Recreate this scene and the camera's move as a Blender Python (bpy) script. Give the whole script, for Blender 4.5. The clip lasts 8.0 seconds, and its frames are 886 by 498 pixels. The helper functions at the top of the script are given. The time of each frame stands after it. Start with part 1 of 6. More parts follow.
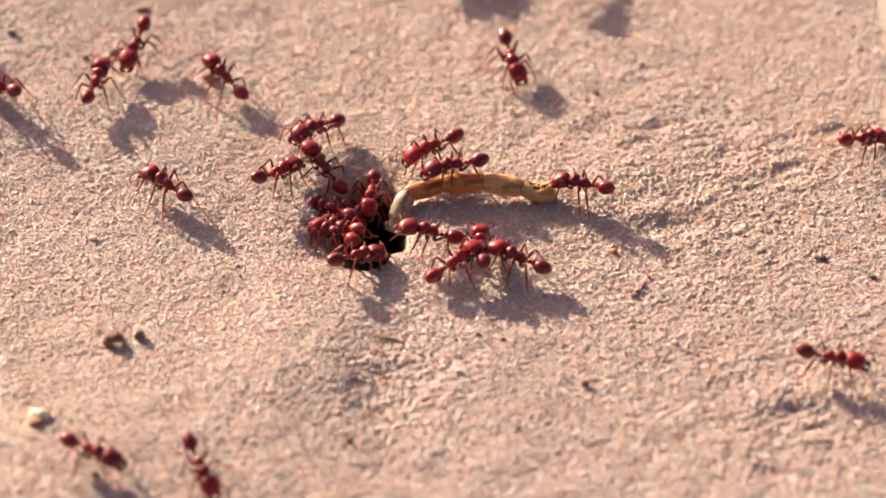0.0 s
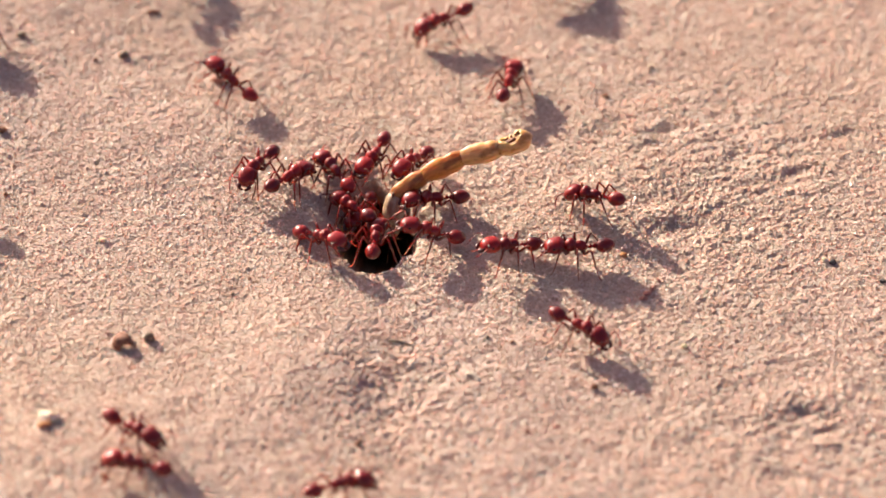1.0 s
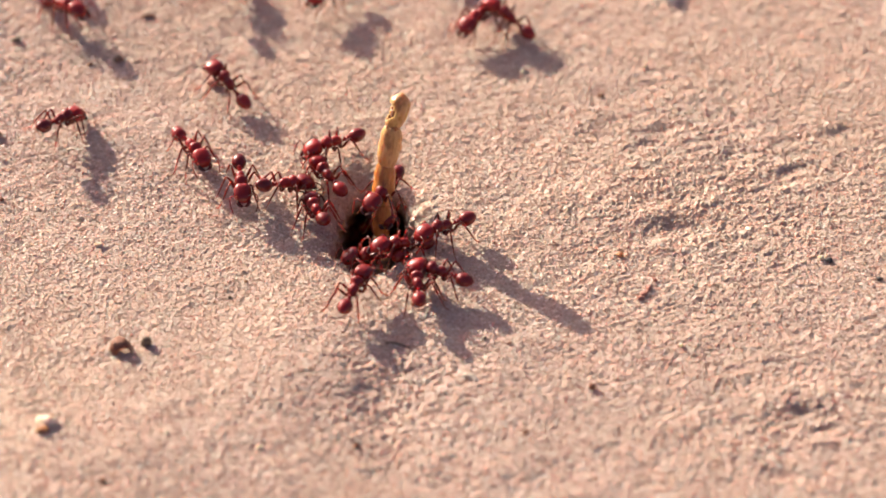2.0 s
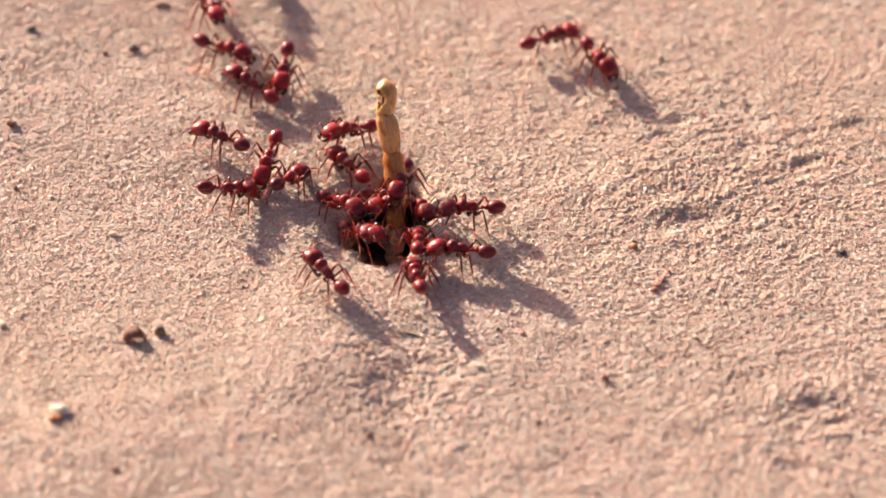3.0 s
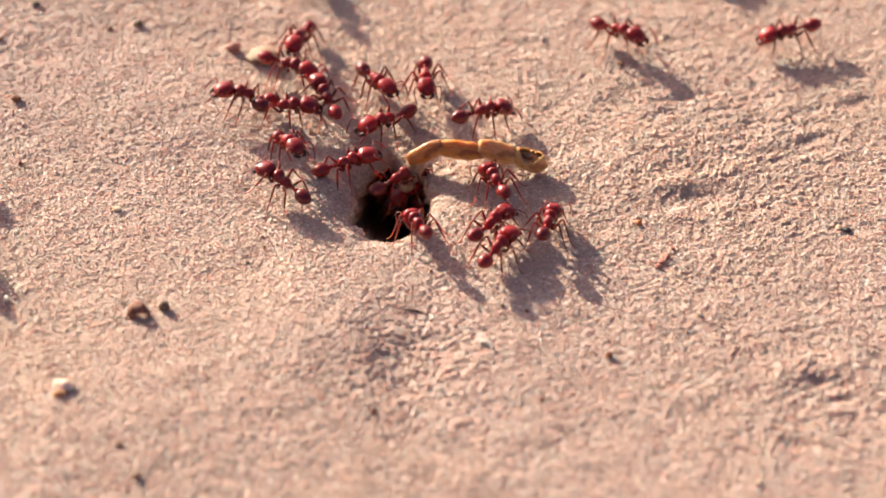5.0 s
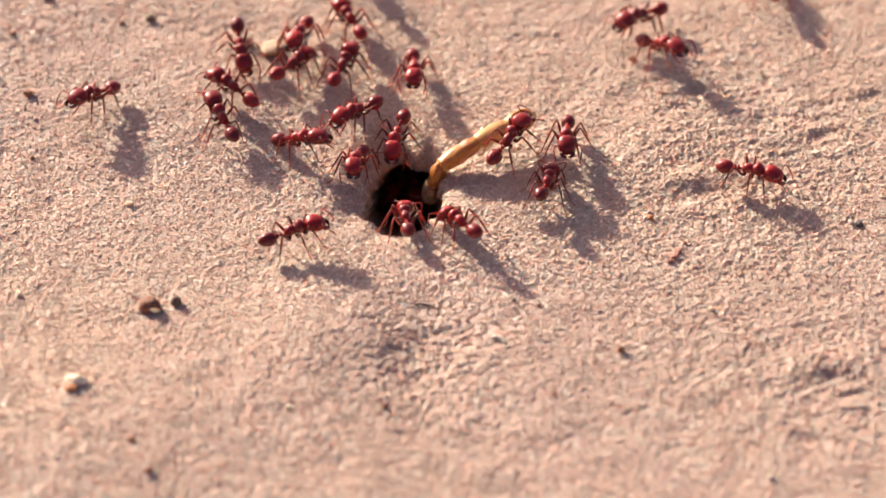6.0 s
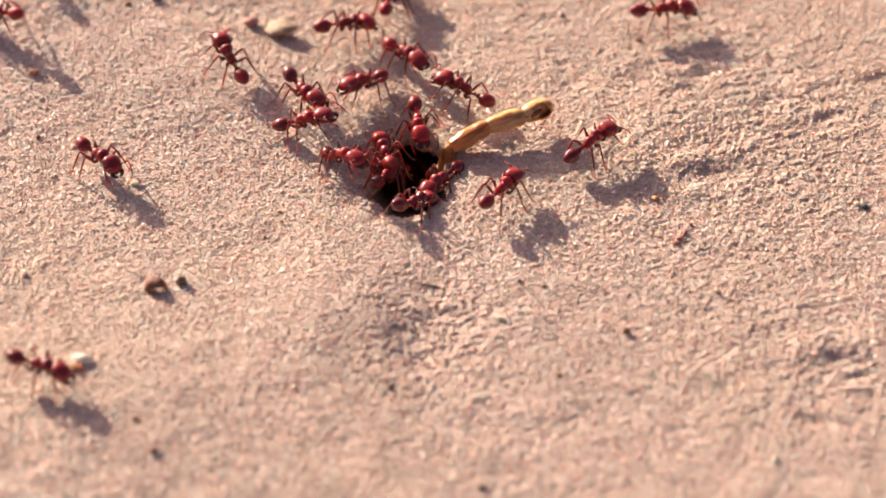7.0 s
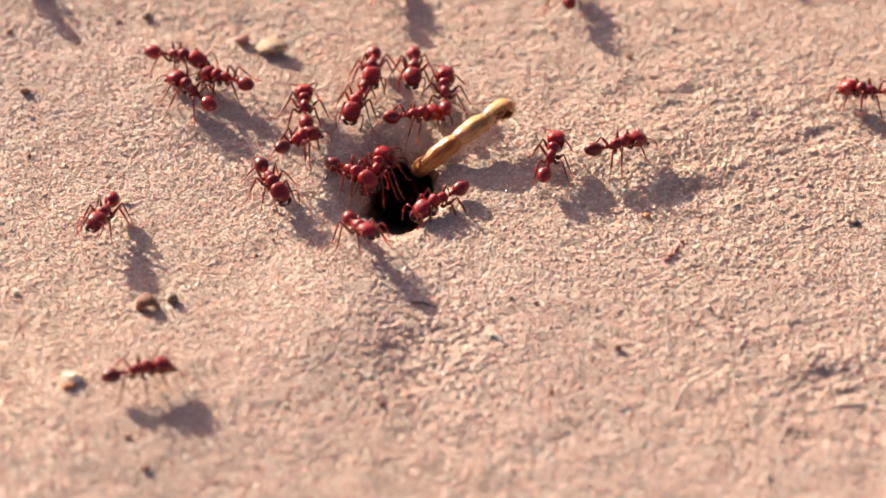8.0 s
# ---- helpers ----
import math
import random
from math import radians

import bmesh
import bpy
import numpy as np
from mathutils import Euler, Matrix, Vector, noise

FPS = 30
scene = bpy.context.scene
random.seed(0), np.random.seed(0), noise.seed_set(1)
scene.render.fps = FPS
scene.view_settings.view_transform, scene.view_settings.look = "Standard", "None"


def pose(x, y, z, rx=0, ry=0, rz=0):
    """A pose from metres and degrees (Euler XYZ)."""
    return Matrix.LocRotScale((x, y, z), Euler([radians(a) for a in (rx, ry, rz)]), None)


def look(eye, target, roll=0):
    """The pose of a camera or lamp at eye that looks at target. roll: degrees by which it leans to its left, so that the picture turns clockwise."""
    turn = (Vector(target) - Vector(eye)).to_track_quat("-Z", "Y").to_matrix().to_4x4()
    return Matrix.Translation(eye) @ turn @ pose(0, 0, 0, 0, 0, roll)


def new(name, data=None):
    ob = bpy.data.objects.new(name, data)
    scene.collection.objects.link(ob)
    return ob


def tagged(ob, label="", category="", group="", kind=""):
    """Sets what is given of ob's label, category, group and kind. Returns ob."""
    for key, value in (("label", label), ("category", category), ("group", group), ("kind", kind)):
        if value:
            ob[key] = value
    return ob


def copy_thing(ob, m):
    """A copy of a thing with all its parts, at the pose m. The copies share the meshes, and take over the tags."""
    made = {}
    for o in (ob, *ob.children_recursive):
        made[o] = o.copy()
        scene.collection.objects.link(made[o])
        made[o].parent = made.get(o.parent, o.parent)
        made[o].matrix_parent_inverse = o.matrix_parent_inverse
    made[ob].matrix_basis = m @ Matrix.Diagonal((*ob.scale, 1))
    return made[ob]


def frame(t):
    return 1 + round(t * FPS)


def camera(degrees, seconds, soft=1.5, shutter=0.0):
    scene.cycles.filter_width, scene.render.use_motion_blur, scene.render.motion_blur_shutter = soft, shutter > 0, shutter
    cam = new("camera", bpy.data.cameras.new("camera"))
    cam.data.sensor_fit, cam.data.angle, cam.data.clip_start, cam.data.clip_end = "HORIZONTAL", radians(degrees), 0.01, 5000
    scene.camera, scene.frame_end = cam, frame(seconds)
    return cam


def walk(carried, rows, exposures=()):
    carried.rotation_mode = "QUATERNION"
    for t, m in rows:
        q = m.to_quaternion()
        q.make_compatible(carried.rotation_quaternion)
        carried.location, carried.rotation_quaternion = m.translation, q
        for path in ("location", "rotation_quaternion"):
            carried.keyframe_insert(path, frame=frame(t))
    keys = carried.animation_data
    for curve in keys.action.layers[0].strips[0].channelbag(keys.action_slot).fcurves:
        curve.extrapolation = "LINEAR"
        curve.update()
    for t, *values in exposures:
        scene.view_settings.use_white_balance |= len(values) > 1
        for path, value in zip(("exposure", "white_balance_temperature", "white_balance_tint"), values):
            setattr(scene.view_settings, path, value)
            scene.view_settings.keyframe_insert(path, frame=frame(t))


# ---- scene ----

# A desert ants' nest mouth seen through a long macro lens. MM turns millimetres into metres.
MM = 0.001
EYE = (0.0, -0.39681, 0.33296)
PATH = [  # seconds, target, roll
    (0.0, (0.00222, 0.00089, 0.00108), 0.37),
    (0.2, (0.00258, 0.00086, 0.00103), 0.23),
    (0.5, (0.00174, 0.00094, 0.00113), 0.37),
    (0.7, (0.00316, 0.00111, 0.00134), 0.33),
    (1.0, (0.00104, 0.00113, 0.00136), 0.37),
    (1.2, (0.00193, 0.00111, 0.00134), 0.22),
    (1.5, (0.00257, 0.00129, 0.00156), -0.02),
    (1.7, (0.00189, 0.00138, 0.00166), -0.07),
    (2.8, (0.00092, 0.00053, 0.00064), -0.07),
    (3.0, (-0.00021, 0.00050, 0.00060), 0.02),
    (3.2, (0.00017, 0.00035, 0.00042), 0.15),
    (3.5, (-0.00003, -0.00000, -0.00000), -0.02),
    (3.7, (-0.00020, -0.00020, -0.00024), 0.12),
    (4.0, (-0.00036, -0.00046, -0.00054), 0.03),
    (4.2, (-0.00037, -0.00061, -0.00073), 0.07),
    (4.5, (-0.00047, -0.00099, -0.00117), 0.08),
    (4.7, (-0.00065, -0.00127, -0.00151), 0.13),
    (5.8, (-0.00134, -0.00149, -0.00177), 0.08),
    (6.0, (-0.00220, -0.00180, -0.00213), 0.01),
    (6.2, (-0.00230, -0.00201, -0.00237), -0.05),
    (6.5, (-0.00331, -0.00303, -0.00356), 0.13),
    (6.7, (-0.00261, -0.00317, -0.00373), 0.06),
    (7.0, (-0.00286, -0.00335, -0.00394), 0.12),
    (7.2, (-0.00254, -0.00314, -0.00370), 0.06),
    (7.5, (-0.00230, -0.00285, -0.00336), 0.02),
    (7.7, (-0.00207, -0.00242, -0.00285), 0.01),
    (8.0, (-0.00181, -0.00195, -0.00230), 0.05),
]

cam = camera(12, 8.0, soft=1.75)
cam.data.dof.use_dof, cam.data.dof.focus_distance, cam.data.dof.aperture_fstop = True, 0.522, 17.0
walk(cam, [(t, look(EYE, target, roll)) for t, target, roll in PATH], [(0.0, 0.965, 6500, 10), (8.0, 0.965, 6500, 10)])

# ---- light: a low warm sun behind and to the left, and a clear sky ----
SUN_UP, SUN_WAY = 21.0, 128.5  # degrees above the horizon; direction towards the sun, from +x towards +y
world = bpy.data.worlds.new("sky")
scene.world = world
world.use_nodes = True
sky = world.node_tree.nodes.new("ShaderNodeTexSky")
sky.sky_type, sky.sun_disc = "NISHITA", False
sky.air_density, sky.dust_density, sky.ozone_density = 0.7, 7.0, 1.2
sky.sun_elevation, sky.sun_rotation = radians(SUN_UP), radians(90 - SUN_WAY)
sky_tint = world.node_tree.nodes.new("ShaderNodeMix")  # a rosy tint on all the sky's light, added to turn shadows mauve
sky_tint.data_type, sky_tint.blend_type = "RGBA", "MULTIPLY"
sky_tint.inputs[0].default_value, sky_tint.inputs[7].default_value = 1.0, (1.11, 0.945, 1.06, 1)
world.node_tree.links.new(sky.outputs["Color"], sky_tint.inputs[6])
world.node_tree.links.new(sky_tint.outputs[2], world.node_tree.nodes["Background"].inputs["Color"])
world.node_tree.nodes["Background"].inputs["Strength"].default_value = 0.073
sun = new("sun", bpy.data.lights.new("sun", "SUN"))
sun.data.energy, sun.data.angle, sun.data.color = 5.0, radians(0.9), (1.0, 0.885, 0.70)
aim = Vector((math.cos(radians(SUN_WAY)) * math.cos(radians(SUN_UP)), math.sin(radians(SUN_WAY)) * math.cos(radians(SUN_UP)), math.sin(radians(SUN_UP))))
sun.matrix_world = look(aim * 2, (0, 0, 0))


# ---- materials ----
class Nodes:
    """A material's node tree, with short ways to add to it."""

    def __init__(self, name):
        self.material = bpy.data.materials.new(name)
        self.material.use_nodes = True
        self.tree = self.material.node_tree
        self.shader = self.tree.nodes["Principled BSDF"]

    def add(self, kind, **inputs):
        node = self.tree.nodes.new("ShaderNode" + kind)
        for key, value in inputs.items():
            self.put(node, key.replace("_", " "), value)
        return node

    def put(self, node, key, value):
        if isinstance(value, bpy.types.NodeSocket):
            self.tree.links.new(value, node.inputs[key])
        else:
            node.inputs[key].default_value = value

    def spot(self):
        return self.add("TexCoord").outputs["Object"]

    def noise(self, scale, detail=4.0, rough=0.6):
        return self.add("TexNoise", Vector=self.spot(), Scale=scale, Detail=detail, Roughness=rough).outputs["Fac"]

    def cells(self, scale):
        return self.add("TexVoronoi", Vector=self.spot(), Scale=scale)

    def ramp(self, fac, stops):
        node = self.add("ValToRGB", Fac=fac)
        while len(node.color_ramp.elements) < len(stops):
            node.color_ramp.elements.new(0.5)
        for e, (place, color) in zip(node.color_ramp.elements, stops):
            e.position, e.color = place, (*color, 1)
        return node.outputs["Color"]

    def mix(self, fac, a, b, how="MIX"):
        node = self.add("Mix")
        node.data_type, node.blend_type = "RGBA", how
        for socket, value in ((node.inputs[0], fac), (node.inputs[6], a), (node.inputs[7], b)):
            if isinstance(value, bpy.types.NodeSocket):
                self.tree.links.new(value, socket)
            else:
                socket.default_value = value if isinstance(value, (int, float)) else (*value, 1)
        return node.outputs[2]

    def math(self, how, a, b=0.0):
        node = self.add("Math")
        node.operation = how
        self.put(node, 0, a)
        self.put(node, 1, b)
        return node.outputs[0]

    def bump(self, height, strength, distance, normal=None):
        node = self.add("Bump", Height=height, Strength=strength, Distance=distance)
        if normal is not None:
            self.put(node, "Normal", normal)
        return node.outputs["Normal"]

    def done(self, **inputs):
        for key, value in inputs.items():
            if isinstance(value, tuple) and key.endswith("Color"):
                value = (*value, 1)
            self.put(self.shader, key.replace("_", " "), value)
        return self.material


def sand_material():
    n = Nodes("sand")
    broad = n.ramp(n.noise(55, 3), [(0.3, (0.468, 0.351, 0.279)), (0.7, (0.543, 0.412, 0.327))])
    fine = n.cells(3400)
    split = n.add("SeparateColor", Color=fine.outputs["Color"])
    tone = n.ramp(split.outputs[0], [(0.0, (0.70, 0.65, 0.62)), (0.15, (0.90, 0.87, 0.86)), (0.75, (1.06, 1.06, 1.06)), (0.93, (1.16, 1.19, 1.21)), (0.97, (1.5, 1.56, 1.6))])
    color = n.mix(1.0, broad, tone, "MULTIPLY")
    color = n.mix(n.ramp(n.noise(480, 5), [(0.45, (0, 0, 0)), (0.75, (0.4, 0.4, 0.4))]), color, (0.42, 0.265, 0.21))
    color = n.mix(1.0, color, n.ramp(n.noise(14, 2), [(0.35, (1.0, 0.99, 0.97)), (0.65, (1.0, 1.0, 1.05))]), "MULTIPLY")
    lumps = n.bump(n.noise(1100, 4, 0.65), 0.20, 0.0003)
    grain = n.bump(n.math("SUBTRACT", 1.0, fine.outputs["Distance"]), 0.45, 0.0002, lumps)
    gloss = n.ramp(split.outputs[1], [(0.0, (0.85, 0.85, 0.85)), (0.88, (0.75, 0.75, 0.75)), (0.95, (0.22, 0.22, 0.22))])
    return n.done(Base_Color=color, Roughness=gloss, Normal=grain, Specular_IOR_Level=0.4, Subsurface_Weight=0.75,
                  Subsurface_Radius=(1.0, 0.52, 0.40), Subsurface_Scale=0.0004)


def grain_material():
    n = Nodes("loose grains")
    pick = n.add("NewGeometry").outputs["Random Per Island"]
    color = n.ramp(pick, [(0.0, (0.50, 0.335, 0.265)), (0.25, (0.60, 0.42, 0.33)), (0.55, (0.56, 0.385, 0.30)), (0.72, (0.62, 0.46, 0.37)), (0.88, (0.68, 0.56, 0.48)), (0.93, (0.50, 0.31, 0.23)), (0.985, (0.30, 0.17, 0.12))])
    gloss = n.ramp(pick, [(0.0, (0.6, 0.6, 0.6)), (0.62, (0.6, 0.6, 0.6)), (0.65, (0.22, 0.22, 0.22)), (0.90, (0.14, 0.14, 0.14)), (0.93, (0.5, 0.5, 0.5))])
    return n.done(Base_Color=color, Roughness=gloss, Specular_IOR_Level=n.ramp(pick, [(0.62, (0.4, 0.4, 0.4)), (0.65, (1.0, 1.0, 1.0)), (0.91, (1.0, 1.0, 1.0)), (0.93, (0.4, 0.4, 0.4))]), Subsurface_Weight=0.6,
                  Subsurface_Radius=(1.0, 0.55, 0.4), Subsurface_Scale=0.0003)


def shell_material(name, light, dark, rough, glow=0.3):
    """Polished ant shell: deep red with fine ribs, slightly clear to the light."""
    n = Nodes(name)
    pick = n.add("ObjectInfo").outputs["Random"]
    base = n.mix(pick, light, dark)
    color = n.mix(n.math("MULTIPLY", n.noise(1100, 4), 0.75), base, dark)
    ribs = n.add("TexNoise", Vector=n.add("Mapping", Vector=n.spot(), Scale=(0.22, 1.0, 1.0)).outputs["Vector"], Scale=5200.0, Detail=3.0).outputs["Fac"]
    relief = n.bump(n.noise(1900, 3), 0.22, 0.00016, n.bump(ribs, 0.35, 0.00007))
    return n.done(Base_Color=color, Roughness=n.ramp(n.noise(2600, 3), [(0.3, (rough, rough, rough)), (0.7, (rough + 0.16, rough + 0.16, rough + 0.16))]),
                  Normal=relief, Specular_IOR_Level=0.12, Coat_Weight=0.8, Coat_Roughness=0.06, Coat_Normal=n.bump(n.noise(1500, 2), 0.15, 0.0002),
                  Subsurface_Weight=glow, Subsurface_Radius=(1.0, 0.15, 0.06), Subsurface_Scale=0.0014)


def speckled_material(name, stops, scale, rough=0.7, bump=0.0002, clear=0.0):
    n = Nodes(name)
    color = n.ramp(n.noise(scale, 5, 0.65), stops)
    return n.done(Base_Color=color, Roughness=rough, Normal=n.bump(n.noise(scale * 3, 4), 0.6, bump), Subsurface_Weight=clear,
                  Subsurface_Radius=(1.0, 0.6, 0.25), Subsurface_Scale=0.001)


def straw_material(name, pale, deep, clear):
    """Dry fibrous husk: fine lengthwise ribs along local x, brown blotches, a waxy skin that lets light through."""
    n = Nodes(name)
    place = n.add("Mapping", Vector=n.spot(), Scale=(0.10, 1.0, 1.0)).outputs["Vector"]
    fibre = n.add("TexNoise", Vector=place, Scale=3600.0, Detail=4.0, Roughness=0.6).outputs["Fac"]
    broad = n.add("TexNoise", Vector=n.add("Mapping", Vector=n.spot(), Scale=(0.3, 1.0, 1.0)).outputs["Vector"], Scale=750.0, Detail=3.0).outputs["Fac"]
    color = n.mix(n.ramp(fibre, [(0.30, (0, 0, 0)), (0.58, (1, 1, 1))]), deep, pale)
    color = n.mix(n.ramp(broad, [(0.50, (0, 0, 0)), (0.66, (0.75, 0.75, 0.75))]), color, (0.62 * deep[0], 0.46 * deep[1], 0.38 * deep[2]))
    color = n.mix(n.ramp(n.noise(420, 4), [(0.57, (0, 0, 0)), (0.68, (0.6, 0.6, 0.6))]), color, (0.42 * deep[0], 0.3 * deep[1], 0.26 * deep[2]))
    return n.done(Base_Color=color, Roughness=n.ramp(broad, [(0.35, (0.24, 0.24, 0.24)), (0.65, (0.48, 0.48, 0.48))]), Normal=n.bump(broad, 0.25, 0.0003, n.bump(fibre, 0.4, 0.00012)),
                  Subsurface_Weight=clear, Subsurface_Radius=(1.0, 0.5, 0.18), Subsurface_Scale=0.0022)


SAND, GRAINS = sand_material(), grain_material()
RED = shell_material("red shell", (0.43, 0.013, 0.010), (0.19, 0.007, 0.006), 0.30, 0.3)
MAROON = shell_material("maroon shell", (0.37, 0.012, 0.009), (0.16, 0.006, 0.006), 0.32, 0.3)
DARK_RED = shell_material("dark red shell", (0.36, 0.015, 0.011), (0.13, 0.008, 0.007), 0.27, 0.3)
LEG = shell_material("dark red leg", (0.20, 0.036, 0.018), (0.10, 0.016, 0.010), 0.36, 0.25)
FOOT = shell_material("amber foot", (0.40, 0.19, 0.10), (0.26, 0.09, 0.045), 0.4, 0.4)
EYE_BLACK = shell_material("black eye", (0.012, 0.008, 0.008), (0.008, 0.006, 0.006), 0.15, 0.0)
JAW = shell_material("dark red brown jaw", (0.11, 0.016, 0.012), (0.045, 0.009, 0.008), 0.3, 0.0)
AMBER = straw_material("amber husk", (0.58, 0.27, 0.065), (0.42, 0.15, 0.028), 0.6)
PALE = straw_material("pale straw husk", (0.66, 0.41, 0.165), (0.50, 0.27, 0.085), 0.5)
HUSK = speckled_material("beige seed husk", [(0.3, (0.30, 0.19, 0.115)), (0.65, (0.47, 0.335, 0.215))], 1100)
GREY = straw_material("beige dry husk", (0.50, 0.36, 0.24), (0.34, 0.22, 0.135), 0.15)
LINING = straw_material("tan husk lining", (0.50, 0.26, 0.10), (0.28, 0.11, 0.04), 0.1)
LEAF = speckled_material("reddish brown dry leaf", [(0.3, (0.10, 0.035, 0.022)), (0.65, (0.29, 0.115, 0.06))], 1500)
# the amber husk again, darker: the hole's shade put into its colour
AMBER_SHADED = straw_material("dull amber husk", (0.50, 0.22, 0.055), (0.33, 0.12, 0.028), 0.4)
COLLAR = straw_material("reddish brown collar", (0.44, 0.165, 0.050), (0.24, 0.075, 0.025), 0.3)
BROWN = speckled_material("brown plant crumb", [(0.3, (0.15, 0.055, 0.03)), (0.6, (0.36, 0.16, 0.08))], 1500)
OLIVE = speckled_material("olive plant crumb", [(0.3, (0.11, 0.075, 0.05)), (0.65, (0.26, 0.18, 0.12))], 1500)
CHALK = speckled_material("chalky stone", [(0.3, (0.66, 0.52, 0.38)), (0.6, (0.80, 0.70, 0.57))], 1200, clear=0.4)
RUST = speckled_material("rusty stone", [(0.3, (0.30, 0.13, 0.06)), (0.6, (0.60, 0.30, 0.13))], 1500, clear=0.4)
SOOT = speckled_material("dark stone", [(0.3, (0.025, 0.022, 0.024)), (0.65, (0.085, 0.070, 0.065))], 2200, 0.75)
FLAKE = speckled_material("bleached straw", [(0.3, (0.58, 0.48, 0.36)), (0.6, (0.74, 0.66, 0.54))], 1500, 0.6)
CLAY = speckled_material("reddish soil", [(0.3, (0.36, 0.135, 0.10)), (0.6, (0.50, 0.23, 0.165))], 1800)


# ---- shapes ----
def mm(x, y, z, turn=0.0, tip=0.0, lean=0.0):
    """A pose from millimetres, turned about z, tipped nose up and leaned, in degrees."""
    return Matrix.Translation((x * MM, y * MM, z * MM)) @ Matrix.Rotation(radians(turn), 4, "Z") @ Matrix.Rotation(radians(-tip), 4, "Y") @ Matrix.Rotation(radians(lean), 4, "X")


def part(name, bm, material, parent=None, label=""):
    """Links a bmesh, built in millimetres, as one smooth mesh."""
    bmesh.ops.scale(bm, vec=(MM, MM, MM), verts=bm.verts)
    bmesh.ops.recalc_face_normals(bm, faces=bm.faces)
    mesh = bpy.data.meshes.new(name)
    bm.to_mesh(mesh)
    bm.free()
    mesh.polygons.foreach_set("use_smooth", [True] * len(mesh.polygons))
    mesh.materials.append(material)
    ob = new(name, mesh)
    ob.parent = parent
    return tagged(ob, label)


def ring_body(bm, rings, sides=12, squeeze=2.0):
    """A closed body along x: rings of (x, half width, half height, centre z); squeeze over 2 squares the section."""
    loops = []
    for x, w, h, cz in rings:
        loop = []
        for k in range(sides):
            a = 2 * math.pi * k / sides
            c, s = math.cos(a), math.sin(a)
            loop.append(bm.verts.new((x, w * math.copysign(abs(c) ** (2 / squeeze), c), cz + h * math.copysign(abs(s) ** (2 / squeeze), s))))
        loops.append(loop)
    for a, b in zip(loops, loops[1:]):
        for k in range(sides):
            bm.faces.new((a[k], a[(k + 1) % sides], b[(k + 1) % sides], b[k]))
    bm.faces.new(loops[0][::-1])
    bm.faces.new(loops[-1])
    return loops


def egg(x0, x1, w, h, cz=0.0, blunt=2.0, steps=10, fore=0.0):
    """Rings of an egg from x0 to x1; blunt over 2 makes it boxy; fore shifts the widest place forwards."""
    rings = []
    for k in range(steps + 1):
        u = -math.cos(math.pi * k / steps)
        r = max(0.06, (1 - abs(u) ** blunt) ** (1 / blunt)) * (1 + fore * u)
        rings.append((x0 + (x1 - x0) * (u + 1) / 2, w * r, h * r, cz))
    return rings


def tube(bm, points, radii, sides=7):
    """A tapered tube along points."""
    loops = []
    for k, p in enumerate(points):
        p = Vector(p)
        along = (Vector(points[min(k + 1, len(points) - 1)]) - Vector(points[max(k - 1, 0)])).normalized()
        side = along.cross(Vector((0.13, 0.21, 0.97))).normalized()
        up = side.cross(along)
        loops.append([bm.verts.new(p + radii[k] * (math.cos(a) * side + math.sin(a) * up)) for a in (2 * math.pi * i / sides for i in range(sides))])
    for a, b in zip(loops, loops[1:]):
        for k in range(sides):
            bm.faces.new((a[k], a[(k + 1) % sides], b[(k + 1) % sides], b[k]))
    bm.faces.new(loops[0][::-1])
    bm.faces.new(loops[-1])


def pebble(bm, size, seed, rough=0.25, levels=2):
    """An uneven stone of the given half sizes."""
    made = bmesh.ops.create_icosphere(bm, subdivisions=levels, radius=1.0)["verts"]
    for v in made:
        k = 1 + rough * noise.noise(v.co * 1.3 + Vector((seed * 3.1, seed * 1.7, 0))) + 0.4 * rough * noise.noise(v.co * 4 + Vector((0, seed, seed)))
        v.co = Vector((v.co.x * size[0], v.co.y * size[1], v.co.z * size[2])) * k
    return made


# ---- the ground ----
HOLE = (-6.5, 8.0)  # the nest mouth, in millimetres from the world's centre


def lump(x, y, cx, cy, sx, sy, turn=0.0):
    """A smooth hump of height 1."""
    c, s = math.cos(radians(turn)), math.sin(radians(turn))
    u, v = (x - cx) * c + (y - cy) * s, (y - cy) * c - (x - cx) * s
    return np.exp(-(u / sx) ** 2 - (v / sy) ** 2)


